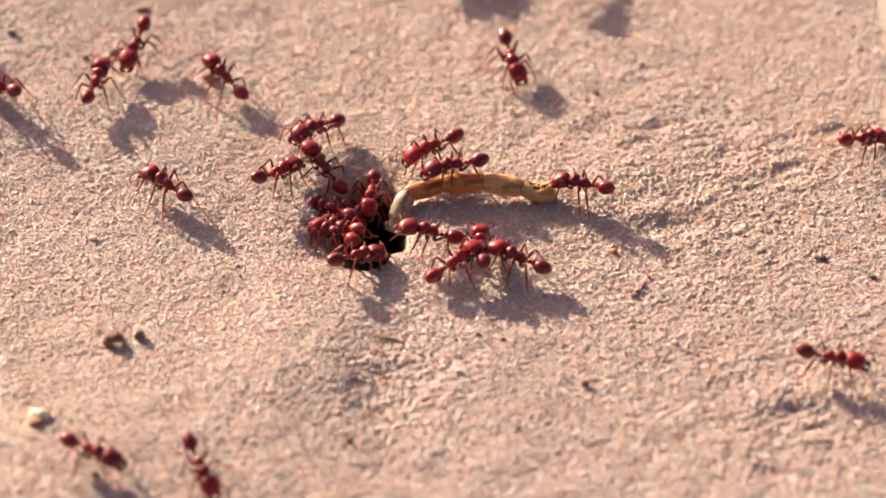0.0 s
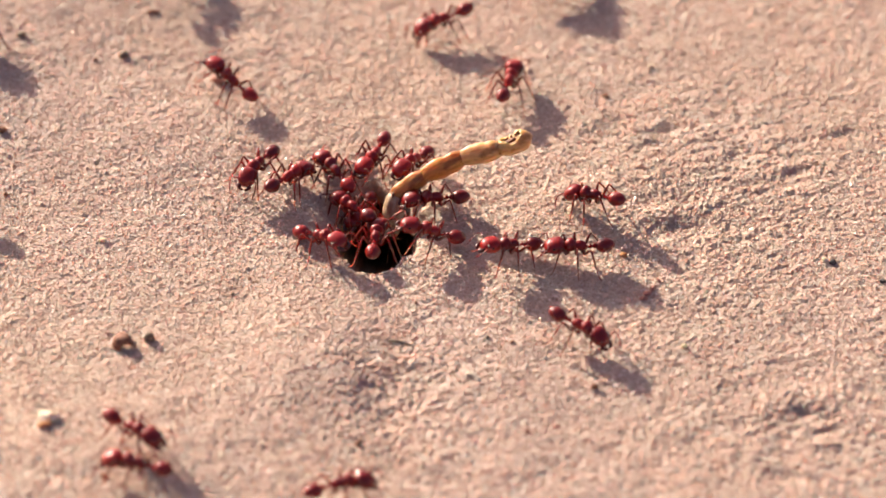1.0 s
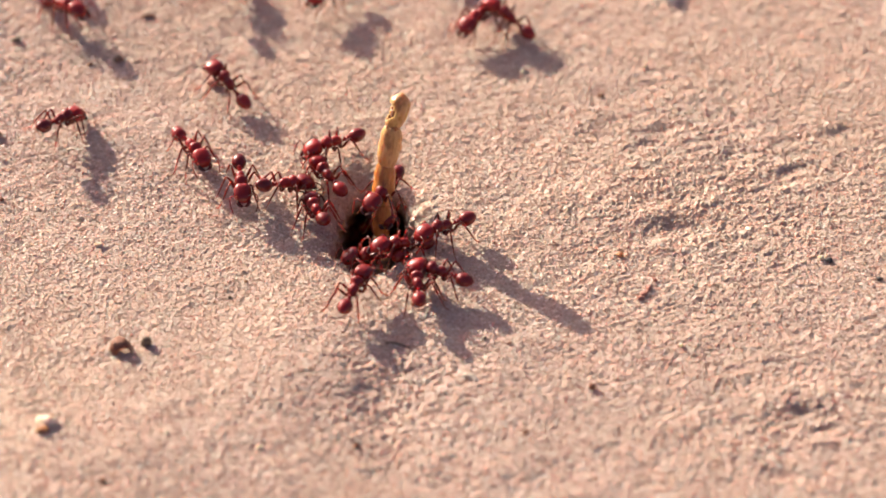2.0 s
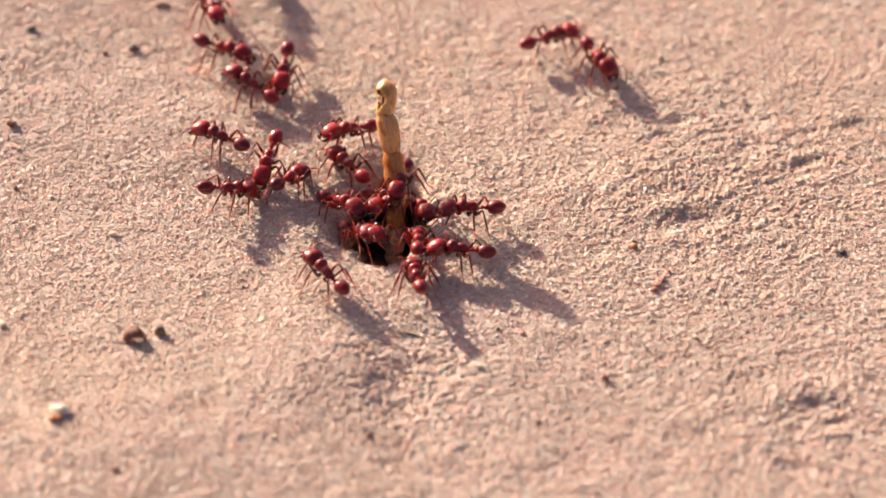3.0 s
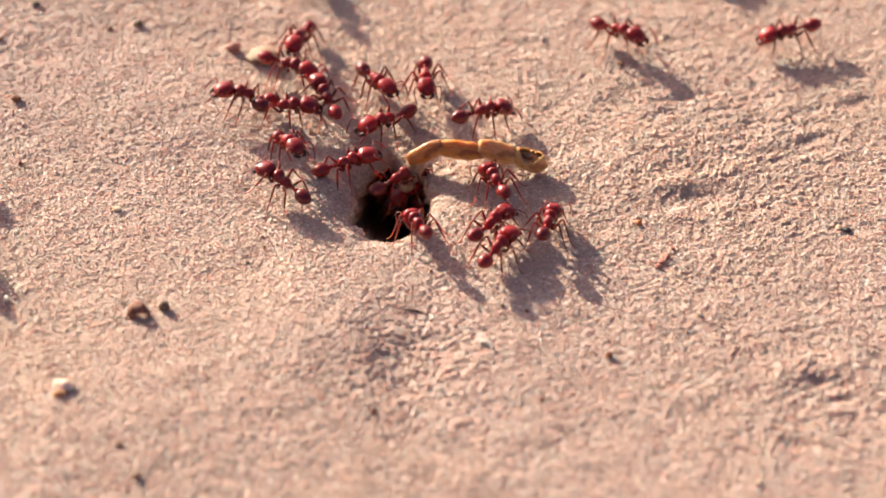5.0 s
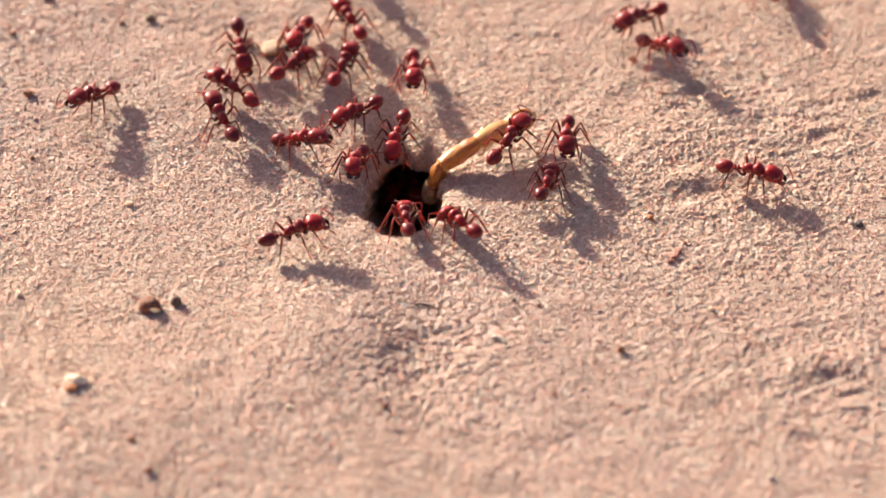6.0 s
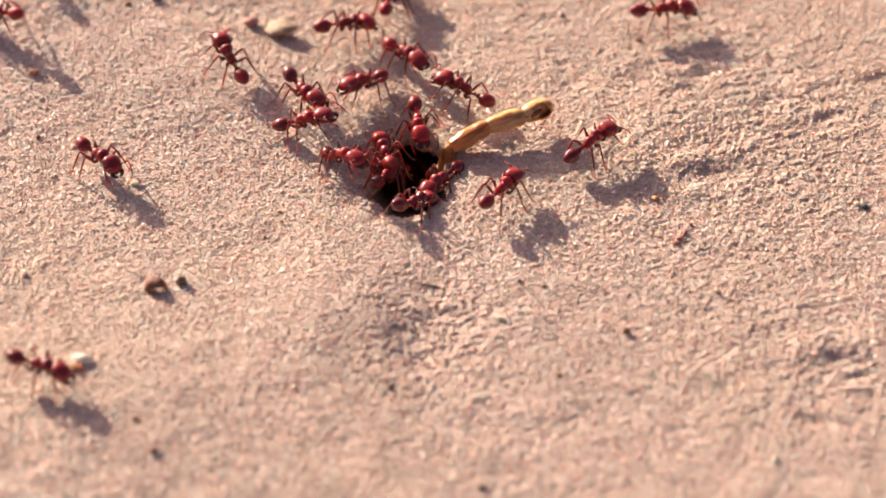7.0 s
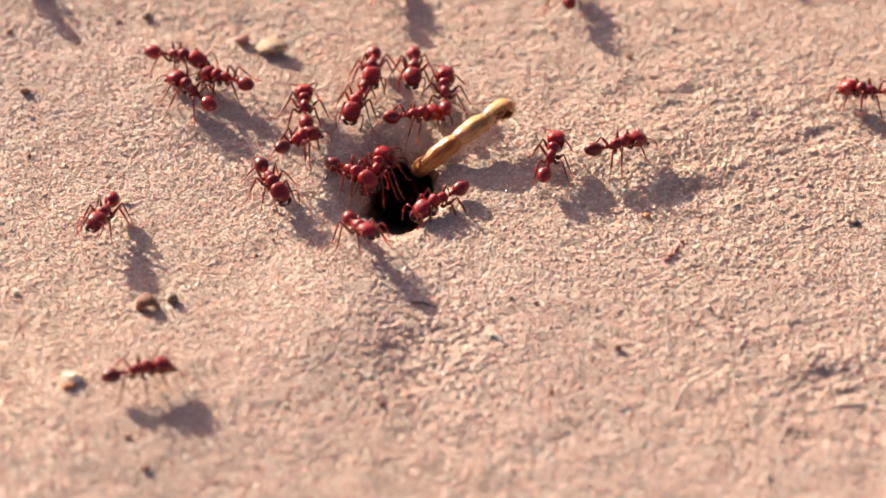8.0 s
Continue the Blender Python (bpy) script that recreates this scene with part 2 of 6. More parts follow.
def lie(x, y):
    """The lie of the ground in millimetres, without its grain."""
    x, y = np.asarray(x, float), np.asarray(y, float)
    u, v = x - HOLE[0], y - HOLE[1]
    way = np.arctan2(v, u)
    wide = 4.9 + 0.35 * np.sin(2 * way + 0.6) + 0.3 * np.sin(3 * way + 2.0) + 0.22 * np.sin(7 * way + 1) + 0.16 * np.sin(12 * way) + 0.1 * np.sin(19 * way + 2) + 0.4 * np.exp(-((way + radians(75)) / radians(35)) ** 2) - 1.5 * np.exp(-((way - radians(10)) / radians(50)) ** 2)
    r = np.hypot(u, v / 1.6) / wide
    slope = np.clip((1.9 - r) / 0.9, 0, 1)
    steep = np.clip((1.2 - r) / 0.68, 0, 1)
    bowl = -2.3 * slope**1.5 * (0.5 + 0.5 * np.cos(way - radians(150))) ** 1.3 - 0.5 * slope**2
    bowl = bowl - 1.1 * slope**1.5 * np.exp(-((way - radians(5)) / radians(45)) ** 2)
    z = bowl - 46 * (steep * steep * (3 - 2 * steep)) ** 1.4
    z = z + 0.25 * np.exp(-((r - 1.35) / 0.28) ** 2) * np.clip(np.cos(way + radians(50)), 0, 1)
    z = z + 1.1 * lump(x, y, -16, -19, 9, 11, 20) - 0.7 * lump(x, y, -5.0, -22, 5.5, 10, 15) + 0.3 * lump(x, y, 6, -25, 8, 10)
    z = z + 0.7 * lump(x, y, -40, -35, 18, 12) + 0.8 * lump(x, y, -32, 24, 16, 10, -30) + 0.5 * lump(x, y, 22, 14, 9, 6, 20)
    for cx, cy, wide_pit in ((30, 27, 1.6), (38, 21.5, 1.9), (45, 18, 1.5), (52, 26, 1.8)):
        z = z - 0.26 * lump(x, y, cx, cy, wide_pit, 0.6 * wide_pit, 28) + 0.2 * lump(x, y, cx - 1.1, cy + 1.2, 1.5 * wide_pit, 0.9 * wide_pit, 28)
    z = z - 0.4 * lump(x, y, 43.7, -27, 1.5, 0.8, -5) - 0.35 * lump(x, y, 40.5, -38, 1.8, 0.9, 0) - 0.45 * lump(x, y, 46, -30.3, 1.9, 0.8, 8) + 0.4 * lump(x, y, 45, -25, 6, 2.2, 0)
    z = z + 2.6 * lump(x, y, -58, 62, 34, 30)
    return z + 0.5 * lump(x, y, 28, 9, 5, 1.6, 25) - 0.2 * lump(x, y, 30, 6, 5, 1.2, 25)


def grain_field(shape, step, wave, spread, seed):
    """Even random relief with bumps about wave millimetres across, of height 1."""
    rng = np.random.default_rng(seed)
    fx, fy = np.fft.fftfreq(shape[1], step)[None, :], np.fft.fftfreq(shape[0], step)[:, None]
    k = np.hypot(fx, fy) * wave
    field = np.fft.ifft2(np.fft.fft2(rng.standard_normal(shape)) * np.exp(-((np.log(k + 1e-6) / spread) ** 2))).real
    return field / field.std()


def packed_grains(x, y, cell, seed):
    """Relief of rounded grains pressed side by side, one to a cell, of uneven size and height."""
    rng = np.random.default_rng(seed)
    i, j = np.floor(x / cell).astype(int) + 200, np.floor(y / cell).astype(int) + 200
    jig, tall, wide = rng.random((400, 400, 2)), 0.25 + 0.75 * rng.random((400, 400)) ** 1.5, rng.uniform(0.55, 0.95, (400, 400))
    best = np.zeros(x.shape)
    for di in (-1, 0, 1):
        for dj in (-1, 0, 1):
            a, b = (i + di) % 400, (j + dj) % 400
            d2 = (x / cell - (i + di - 200) - jig[a, b, 0]) ** 2 + (y / cell - (j + dj - 200) - jig[a, b, 1]) ** 2
            best = np.maximum(best, tall[a, b] * (1 - d2 / wide[a, b] ** 2))
    return best - best.mean()


STEP = 0.16
INNER_X, INNER_Y = np.arange(-64, 64.01, STEP), np.arange(-56, 72.01, STEP)
SHAPE = (len(INNER_Y), len(INNER_X))
relief = 0.06 * grain_field(SHAPE, STEP, 9.0, 0.5, 1) + 0.027 * grain_field(SHAPE, STEP, 3.0, 0.45, 2)
relief += 0.027 * np.clip(grain_field(SHAPE, STEP, 1.3, 0.45, 3), -1.8, 2.0) + 0.016 * grain_field(SHAPE, STEP, 0.62, 0.35, 4)
gx, gy = np.meshgrid(INNER_X, INNER_Y)
coarse = 0.72 - 0.14 * lump(gx, gy, -38, -22, 24, 30) + 0.16 * lump(gx, gy, 28, -6, 22, 16) + 0.6 * lump(gx, gy, 36, 15, 20, 15) + 0.85 * lump(gx, gy, -4, -24, 7, 12) + 0.55 * lump(gx, gy, 46, -29, 14, 12)
relief += 0.09 * packed_grains(gx, gy, 0.85, 7) + 0.108 * packed_grains(gx, gy, 0.52, 8)
relief *= coarse
streaks = np.fft.ifft2(np.fft.fft2(grain_field(SHAPE, STEP, 2.6, 0.6, 6)) * np.exp(-((np.fft.fftfreq(SHAPE[1], STEP)[None, :] + 0.35 * np.fft.fftfreq(SHAPE[0], STEP)[:, None]) / 0.17) ** 2)).real
relief += 0.035 * streaks / streaks.std() * (0.12 + lump(gx, gy, 37, 17, 19, 15, -20) + 0.5 * lump(gx, gy, 45, -28, 12, 12))
# small pits between the clumps of grains
relief -= 0.055 * coarse * np.clip(grain_field(SHAPE, STEP, 1.9, 0.35, 5) - 0.95, 0, 2)
relief -= 0.11 * lump(gx, gy, -4, -24, 8, 13) * np.clip(grain_field(SHAPE, STEP, 1.5, 0.35, 10) - 0.6, 0, 2)
relief -= 0.09 * np.clip(coarse - 0.9, 0, 1) * np.clip(grain_field(SHAPE, STEP, 3.4, 0.35, 9) - 1.1, 0, 2)


def skin(x, y):
    """The ground's height at a place, grain included, in millimetres."""
    i, j = int(round((y - INNER_Y[0]) / STEP)), int(round((x - INNER_X[0]) / STEP))
    fine = relief[i, j] if 0 <= i < SHAPE[0] and 0 <= j < SHAPE[1] else 0.0
    return float(lie(x, y)) + float(fine)


def ground():
    far = [1.5, 4, 9, 20, 45, 100, 250, 700, 2000, 8000, 40000]
    xs = np.concatenate([[INNER_X[0] - f for f in far[::-1]], INNER_X, [INNER_X[-1] + f for f in far]])
    ys = np.concatenate([[INNER_Y[0] - f for f in far[::-1]], INNER_Y, [INNER_Y[-1] + f for f in far]])
    px, py = np.meshgrid(xs, ys)
    full = np.zeros(px.shape)
    m = len(far)
    edge = np.minimum.reduce([gx - INNER_X[0], INNER_X[-1] - gx, gy - INNER_Y[0], INNER_Y[-1] - gy])
    full[m:-m, m:-m] = relief * np.clip(edge / 3, 0, 1)
    pz = lie(px, py) + full
    # the shaft leans back under the far side
    u, v = px - HOLE[0], py - HOLE[1]
    inside = np.hypot(u, v / 1.6) < 6.2
    py = py + np.where(inside, 1.35 * np.clip(-pz - 3.5, 0, None), 0)
    rows, cols = px.shape
    places = (np.stack([px, py, pz], -1) * MM).reshape(-1, 3)
    a = (np.arange(rows - 1)[:, None] * cols + np.arange(cols - 1)[None, :]).reshape(-1)
    quads = np.stack([a, a + 1, a + cols + 1, a + cols], -1)
    mesh = bpy.data.meshes.new("ground")
    mesh.vertices.add(len(places))
    mesh.vertices.foreach_set("co", places.astype(np.float32).ravel())
    mesh.loops.add(quads.size)
    mesh.loops.foreach_set("vertex_index", quads.astype(np.int32).ravel())
    mesh.polygons.add(len(quads))
    mesh.polygons.foreach_set("loop_start", np.arange(0, quads.size, 4, dtype=np.int32))
    mesh.polygons.foreach_set("loop_total", np.full(len(quads), 4, dtype=np.int32))
    mesh.polygons.foreach_set("use_smooth", np.ones(len(quads), dtype=bool))
    mesh.update()
    mesh.validate()
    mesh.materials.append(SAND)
    return tagged(new("ground", mesh), "pinkish sandy desert ground with a dark ant nest hole", "ground", kind="structure")


def loose_grains(count):
    """Loose sand grains strewn over the crust: one heap of countless small stones."""
    rng = np.random.default_rng(11)
    x, y = rng.uniform(-60, 60, count), rng.uniform(-52, 66, count)
    keep = lie(x, y) > -4.5
    x, y = x[keep], y[keep]
    count = len(x)
    size = 0.07 + 0.085 * rng.random(count) ** 2 + np.where(rng.random(count) < 0.012, 0.16 * rng.random(count), 0)
    i, j = np.rint((y - INNER_Y[0]) / STEP).astype(int), np.rint((x - INNER_X[0]) / STEP).astype(int)
    z = lie(x, y) + relief[i, j] + 0.05 * size
    y = y + 1.35 * np.clip(-lie(x, y) - 3.5, 0, None)
    axes = np.linalg.qr(rng.standard_normal((count, 3, 3)))[0] * (size[:, None] * rng.uniform(0.75, 1.35, (count, 3)))[:, None, :]
    corners = np.concatenate([axes, -axes], 2).transpose(0, 2, 1) * rng.uniform(0.75, 1.25, (count, 6, 1))
    verts = (corners + np.stack([x, y, z], -1)[:, None]).reshape(-1, 3) * MM
    eight = np.array([(0, 1, 2), (1, 3, 2), (3, 4, 2), (4, 0, 2), (1, 0, 5), (3, 1, 5), (4, 3, 5), (0, 4, 5)])
    tris = (eight[None] + 6 * np.arange(count)[:, None, None]).reshape(-1, 3)
    mesh = bpy.data.meshes.new("sand_grains")
    mesh.vertices.add(len(verts))
    mesh.vertices.foreach_set("co", verts.astype(np.float32).ravel())
    mesh.loops.add(tris.size)
    mesh.loops.foreach_set("vertex_index", tris.astype(np.int32).ravel())
    mesh.polygons.add(len(tris))
    mesh.polygons.foreach_set("loop_start", np.arange(0, tris.size, 3, dtype=np.int32))
    mesh.polygons.foreach_set("loop_total", np.full(len(tris), 3, dtype=np.int32))
    mesh.update()
    mesh.validate()
    mesh.materials.append(GRAINS)
    return tagged(new("sand_grains", mesh), "loose pale, rusty and dark sand grains lying on the ground", "sand", kind="stuff")


# ---- the ants ----
BODY = 2.85  # height of the body's axis over the ground
HIPS = [(1.25, 0.42, 44), (0.35, 0.48, -4), (-0.45, 0.45, -48)]  # x, half spread and splay of the three pairs of legs
NECK, TAIL = Vector((1.95, 0, BODY)), Vector((-1.15, 0, BODY - 0.15))  # where head and hind body swing


def leg(side, reach, parent, place):
    """One leg, from the hip outwards along local y: hip joint, raised thigh, shin, and a thin foot of its own."""
    bm = bmesh.new()
    s = side
    tube(bm, [(0, 0, 0), (0, 0.30 * s, -0.22), (0, 0.52 * s, -0.26)], [0.27, 0.25, 0.15], 8)
    tube(bm, [(0, 0.48 * s, -0.28), (0, 0.72 * s * reach, 0.12), (0, 1.05 * s * reach, 0.56), (0, 1.48 * s * reach, 1.0)], [0.13, 0.20, 0.17, 0.105], 8)
    tube(bm, [(0, 1.45 * s * reach, 1.0), (0, 1.60 * s * reach, 0.92), (0, 2.05 * s * reach, -0.20), (0, 2.45 * s * reach, -1.30)], [0.10, 0.11, 0.135, 0.085], 8)
    ob = part("leg", bm, LEG, parent, "thin jointed dark red leg")
    ob.matrix_basis = place
    bm = bmesh.new()
    tube(bm, [(0, 2.44 * s * reach, -1.28), (0, 2.68 * s * reach, -1.94), (0, 2.92 * s * reach, -2.28), (0, 3.12 * s * reach, -2.40), (0, 3.42 * s * reach, -2.46)], [0.075, 0.066, 0.055, 0.06, 0.035], 6)
    part("foot", bm, FOOT, ob, "amber thread-like foot")
    return ob


def make_ant():
    ant = tagged(new("ant"), "glossy dark red harvester ant walking on the sand", "ant", "ants round the nest hole")
    bm = bmesh.new()
    # seen from above a rounded square, drooping and thinning towards the jaws
    rings = [(x, w, h * (1.06 - 0.10 * (x - 1.8)), BODY + 0.16 - 0.16 * max(0.0, x - 2.5) ** 1.3) for x, w, h, _ in egg(1.72, 4.22, 1.16, 1.0, 0, 2.7, 18, -0.02)]
    ring_body(bm, rings, 24, 2.25)
    for v in bm.verts:  # a shallow furrow along the crown, and cheeks drawn in at the front
        if v.co.z > BODY:
            v.co.z -= 0.09 * math.exp(-(v.co.y / 0.22) ** 2) * math.exp(-((v.co.x - 2.1) / 0.6) ** 2)
        v.co.y *= 1 - 0.07 * max(0.0, v.co.x - 3.2)
    head = part("head", bm, RED, ant, "large glossy red head")
    for s in (1, -1):
        bm = bmesh.new()
        tube(bm, [(3.85, 0.62 * s, BODY - 0.30), (4.15, 0.70 * s, BODY - 0.42), (4.40, 0.52 * s, BODY - 0.56), (4.52, 0.26 * s, BODY - 0.64), (4.48, 0.04 * s, BODY - 0.66)], [0.30, 0.28, 0.24, 0.17, 0.06], 8)
        part("mandible", bm, JAW, head, "dark stout mandible")
        bm = bmesh.new()
        pebble(bm, (0.17, 0.10, 0.17), 1, 0.0, 1)
        eye = part("eye", bm, EYE_BLACK, head, "black eye")
        eye.matrix_basis = mm(3.1, 1.11 * s, BODY + 0.30)
        bm = bmesh.new()
        tube(bm, [(3.80, 0.36 * s, BODY + 0.28), (3.78, 0.85 * s, BODY + 0.55), (3.95, 1.65 * s, BODY + 0.72)], [0.09, 0.075, 0.085], 6)
        tube(bm, [(3.94, 1.62 * s, BODY + 0.72), (4.4, 1.75 * s, BODY + 0.3), (4.95, 1.62 * s, BODY - 0.5), (5.25, 1.42 * s, BODY - 1.1)], [0.06, 0.075, 0.085, 0.05], 6)
        part("antenna", bm, LEG, head, "elbowed dark red antenna")
    bm = bmesh.new()
    ring_body(bm, [(2.25, 0.24, 0.22, BODY + 0.05), (1.95, 0.34, 0.34, BODY + 0.05), (1.7, 0.56, 0.55, BODY + 0.10), (1.42, 0.78, 0.78, BODY + 0.20), (1.05, 0.88, 0.90, BODY + 0.30),
                   (0.72, 0.80, 0.82, BODY + 0.28), (0.48, 0.62, 0.66, BODY + 0.18), (0.36, 0.56, 0.58, BODY + 0.10), (0.2, 0.60, 0.64, BODY + 0.12), (-0.2, 0.62, 0.70, BODY + 0.12),
                   (-0.55, 0.60, 0.68, BODY + 0.08), (-0.8, 0.52, 0.58, BODY - 0.02), (-0.98, 0.34, 0.36, BODY - 0.10), (-1.12, 0.17, 0.18, BODY - 0.16)], 16)
    part("thorax", bm, MAROON, ant, "narrow maroon ribbed thorax")
    bm = bmesh.new()
    ring_body(bm, [(-1.05, 0.12, 0.12, BODY - 0.18), (-1.27, 0.12, 0.13, BODY - 0.16), (-1.40, 0.22, 0.30, BODY - 0.04), (-1.48, 0.26, 0.40, BODY + 0.04), (-1.58, 0.20, 0.26, BODY - 0.04), (-1.70, 0.15, 0.16, BODY - 0.10),
                   (-1.82, 0.26, 0.26, BODY - 0.05), (-1.97, 0.38, 0.38, BODY), (-2.10, 0.34, 0.34, BODY - 0.02), (-2.22, 0.20, 0.22, BODY - 0.05)], 12)
    part("waist", bm, MAROON, ant, "knobbed thin maroon waist")
    bm = bmesh.new()
    grooves = lambda x: 1 - sum(0.04 * math.exp(-((x - g) / 0.05) ** 2) for g in (-3.30, -3.72, -4.03))
    ring_body(bm, [(x, w * grooves(x), h * grooves(x), BODY - 0.10 - 0.06 * (x + 3.1)) for x, w, h, _ in egg(-4.45, -2.08, 0.93, 0.90, 0, 2.0, 34, 0.12)], 20)
    part("gaster", bm, DARK_RED, ant, "dark brownish red oval hind body")
    for k, (x, y, splay) in enumerate(HIPS):
        for s in (1, -1):
            leg(s, (0.86, 0.92, 1.06)[k], ant, mm(x, y * s, BODY - 0.38, splay * -s))
    return ant


# ---- the pod that the ants haul ----
def pod_rings(length, w, h, seed, neck=False):
    """Rings of one pod chamber along x: a spindle, narrow at its foot, widest past the middle, drawn in at its head."""
    rings = []
    for k in range(25):
        u = k / 24
        swell = 0.68 + 0.30 * math.sin(min(u / 0.45, 1) * math.pi / 2) ** 0.75 - 0.34 * max(0.0, (u - 0.66) / 0.34) ** 2.0
        if neck:
            swell *= 1 - 0.42 * math.exp(-((u - 0.24) / 0.06) ** 2)
        wob = 1 + 0.10 * noise.noise(Vector((u * 4, seed, 0)))
        rings.append(((u - 0.5) * (length + 0.3), w * swell * wob, h * swell * wob, 0.10 * noise.noise(Vector((u * 2.5, seed, 5)))))
    return rings


def pod_piece(size, material, parent, label, seed):
    """One keeled seed chamber of the pod: two husk halves that meet in a seam, dry and wrinkled."""
    bm = bmesh.new()
    smooth = seed == 0
    sides = 28
    for i, loop in enumerate(ring_body(bm, pod_rings(*size, seed, smooth), sides, 1.9 if smooth else 1.62)):
        for k, v in enumerate(loop):
            a = 2 * math.pi * k / sides
            seam = math.exp(-((a - 0.42 * math.pi - 0.1 * math.sin(0.3 * i + seed)) / 0.13) ** 2)
            wrinkle = noise.noise(Vector((0.22 * i, 2.3 * math.cos(a), 2.3 * math.sin(a) + 3 * seed))) + 0.6 * noise.noise(Vector((0.12 * i, 6 * math.cos(a), 6 * math.sin(a) + seed)))
            r = 1 + (0.03 if smooth else 0.06) * wrinkle - (0.04 if smooth else 0.10) * seam
            v.co.y, v.co.z = v.co.y * r, v.co.z * r
    return part("segment", bm, material, parent, label)


def pod_cup(size, parent, label):
    """The last chamber: a scoop torn open along its upper side, with a rounded lip and a seed left inside."""
    length, w, h = size
    bm, hollow = bmesh.new(), bmesh.new()
    sides, steps = 24, 16
    for mesh, shrink in ((bm, 1.0), (hollow, 0.86)):
        grid = []
        for i in range(steps + 1):
            u = i / steps
            swell = (0.60 + 0.38 * math.sin(min(u / 0.5, 1) * math.pi / 2)) * max(0.06, 1 - max(0.0, (u - 0.55) / 0.45) ** 2.4) ** 0.8
            line = []
            for k in range(sides):
                a = 2 * math.pi * k / sides
                rag = 1 + 0.07 * noise.noise(Vector((3 * u, math.cos(a), math.sin(a))))
                z = h * swell * shrink * rag * math.sin(a)
                line.append(mesh.verts.new(((u - 0.5) * (length + 0.3), w * swell * shrink * rag * math.cos(a), z if mesh is bm else max(z, 0.20 * h))))
            grid.append(line)
        for i in range(steps):
            for k in range(sides):
                u, a = (i + 0.5) / steps, 2 * math.pi * (k + 0.5) / sides
                gape = math.sin(math.pi * min(1.0, max(0.0, (u - 0.10) / 0.66)))
                if math.sin(a) > 1.05 - 0.72 * gape + 0.12 * noise.noise(Vector((i * 0.9, k * 0.9, 2))):
                    continue
                f = (grid[i][k], grid[i + 1][k], grid[i + 1][(k + 1) % sides], grid[i][(k + 1) % sides])
                mesh.faces.new(f if mesh is hollow else f[::-1])
        mesh.faces.new(grid[0][::-1] if mesh is hollow else grid[0])
        mesh.faces.new(grid[-1] if mesh is hollow else grid[-1][::-1])
    # the lip joins the outer skin to the lining
    for e in [e for e in bm.edges if len(e.link_faces) == 1]:
        a, b = e.verts
        inner = [bm.verts.new((v.co.x, v.co.y * 0.86, v.co.z * 0.86)) for v in (b, a)]
        bm.faces.new((a, b, *inner))
    for mesh in (bm, hollow):
        bmesh.ops.delete(mesh, geom=[v for v in mesh.verts if not v.link_faces], context="VERTS")
    bmesh.ops.recalc_face_normals(bm, faces=bm.faces)
    piece = part("segment", bm, PALE, parent, label)
    part("lining", hollow, LINING, piece, "brown hollow inside")
    bm = bmesh.new()
    pebble(bm, (0.8, 0.45, 0.25), 4, 0.3)
    part("seed", bm, LEAF, piece, "dark brown seed in the split tip").matrix_basis = mm(-0.5, 0, 0.42, 10)
    return piece


def make_pod():
    pod = tagged(new("seed_pod"), "amber segmented dry seed pod hauled into the nest hole", "seed pod")
    pod.matrix_basis = mm(HOLE[0], HOLE[1], 0)
    sizes = [(5.0, 1.3, 1.35), (4.5, 1.1, 1.25), (5.3, 1.2, 1.4), (4.8, 1.25, 1.45), (4.2, 1.45, 1.5)]
    looks = [(GREY, "pale beige lower pod segment with a neck"), (AMBER_SHADED, "amber pod segment, darkened like in the hole's shade"), (AMBER, "amber pod segment"), (PALE, "straw-yellow pod segment")]
    pieces = [pod_piece(size, material, pod, label, k) for k, (size, (material, label)) in enumerate(zip(sizes, looks))]
    pieces.append(pod_cup(sizes[4], pod, "pale split pod tip"))
    for k, piece in enumerate(pieces[:4]):
        length, w, h = sizes[k]
        bm = bmesh.new()
        ring_body(bm, [(length / 2 + x, w * r, h * r, 0.0) for x, r in ((-0.42, 0.58), (-0.28, 0.68), (-0.10, 0.67), (0.02, 0.63), (0.16, 0.66), (0.34, 0.52))], 18)
        for v in bm.verts:
            a = math.atan2(v.co.z, v.co.y)
            v.co.x += 0.2 * math.sin(3 * a + k) + 0.12 * math.sin(7 * a + 2 * k)
            v.co.y, v.co.z = v.co.y * (1 + 0.08 * math.sin(5 * a + k)), v.co.z * (1 + 0.08 * math.sin(5 * a + k))
        part("joint", bm, COLLAR, piece, "reddish brown lobed collar")
    return pod, pieces


# ---- small things on the sand ----
def bit(name, label, category, material, x, y, size, seed, rough=0.35, turn=0.0, group=""):
    """A small stone or crumb, bedded a little into the sand."""
    bm = bmesh.new()
    pebble(bm, size, seed, rough, 3)
    ob = tagged(part(name, bm, material), label, category, group)
    ob.matrix_basis = mm(x, y, skin(x, y) + 0.55 * size[2], turn)
    return ob


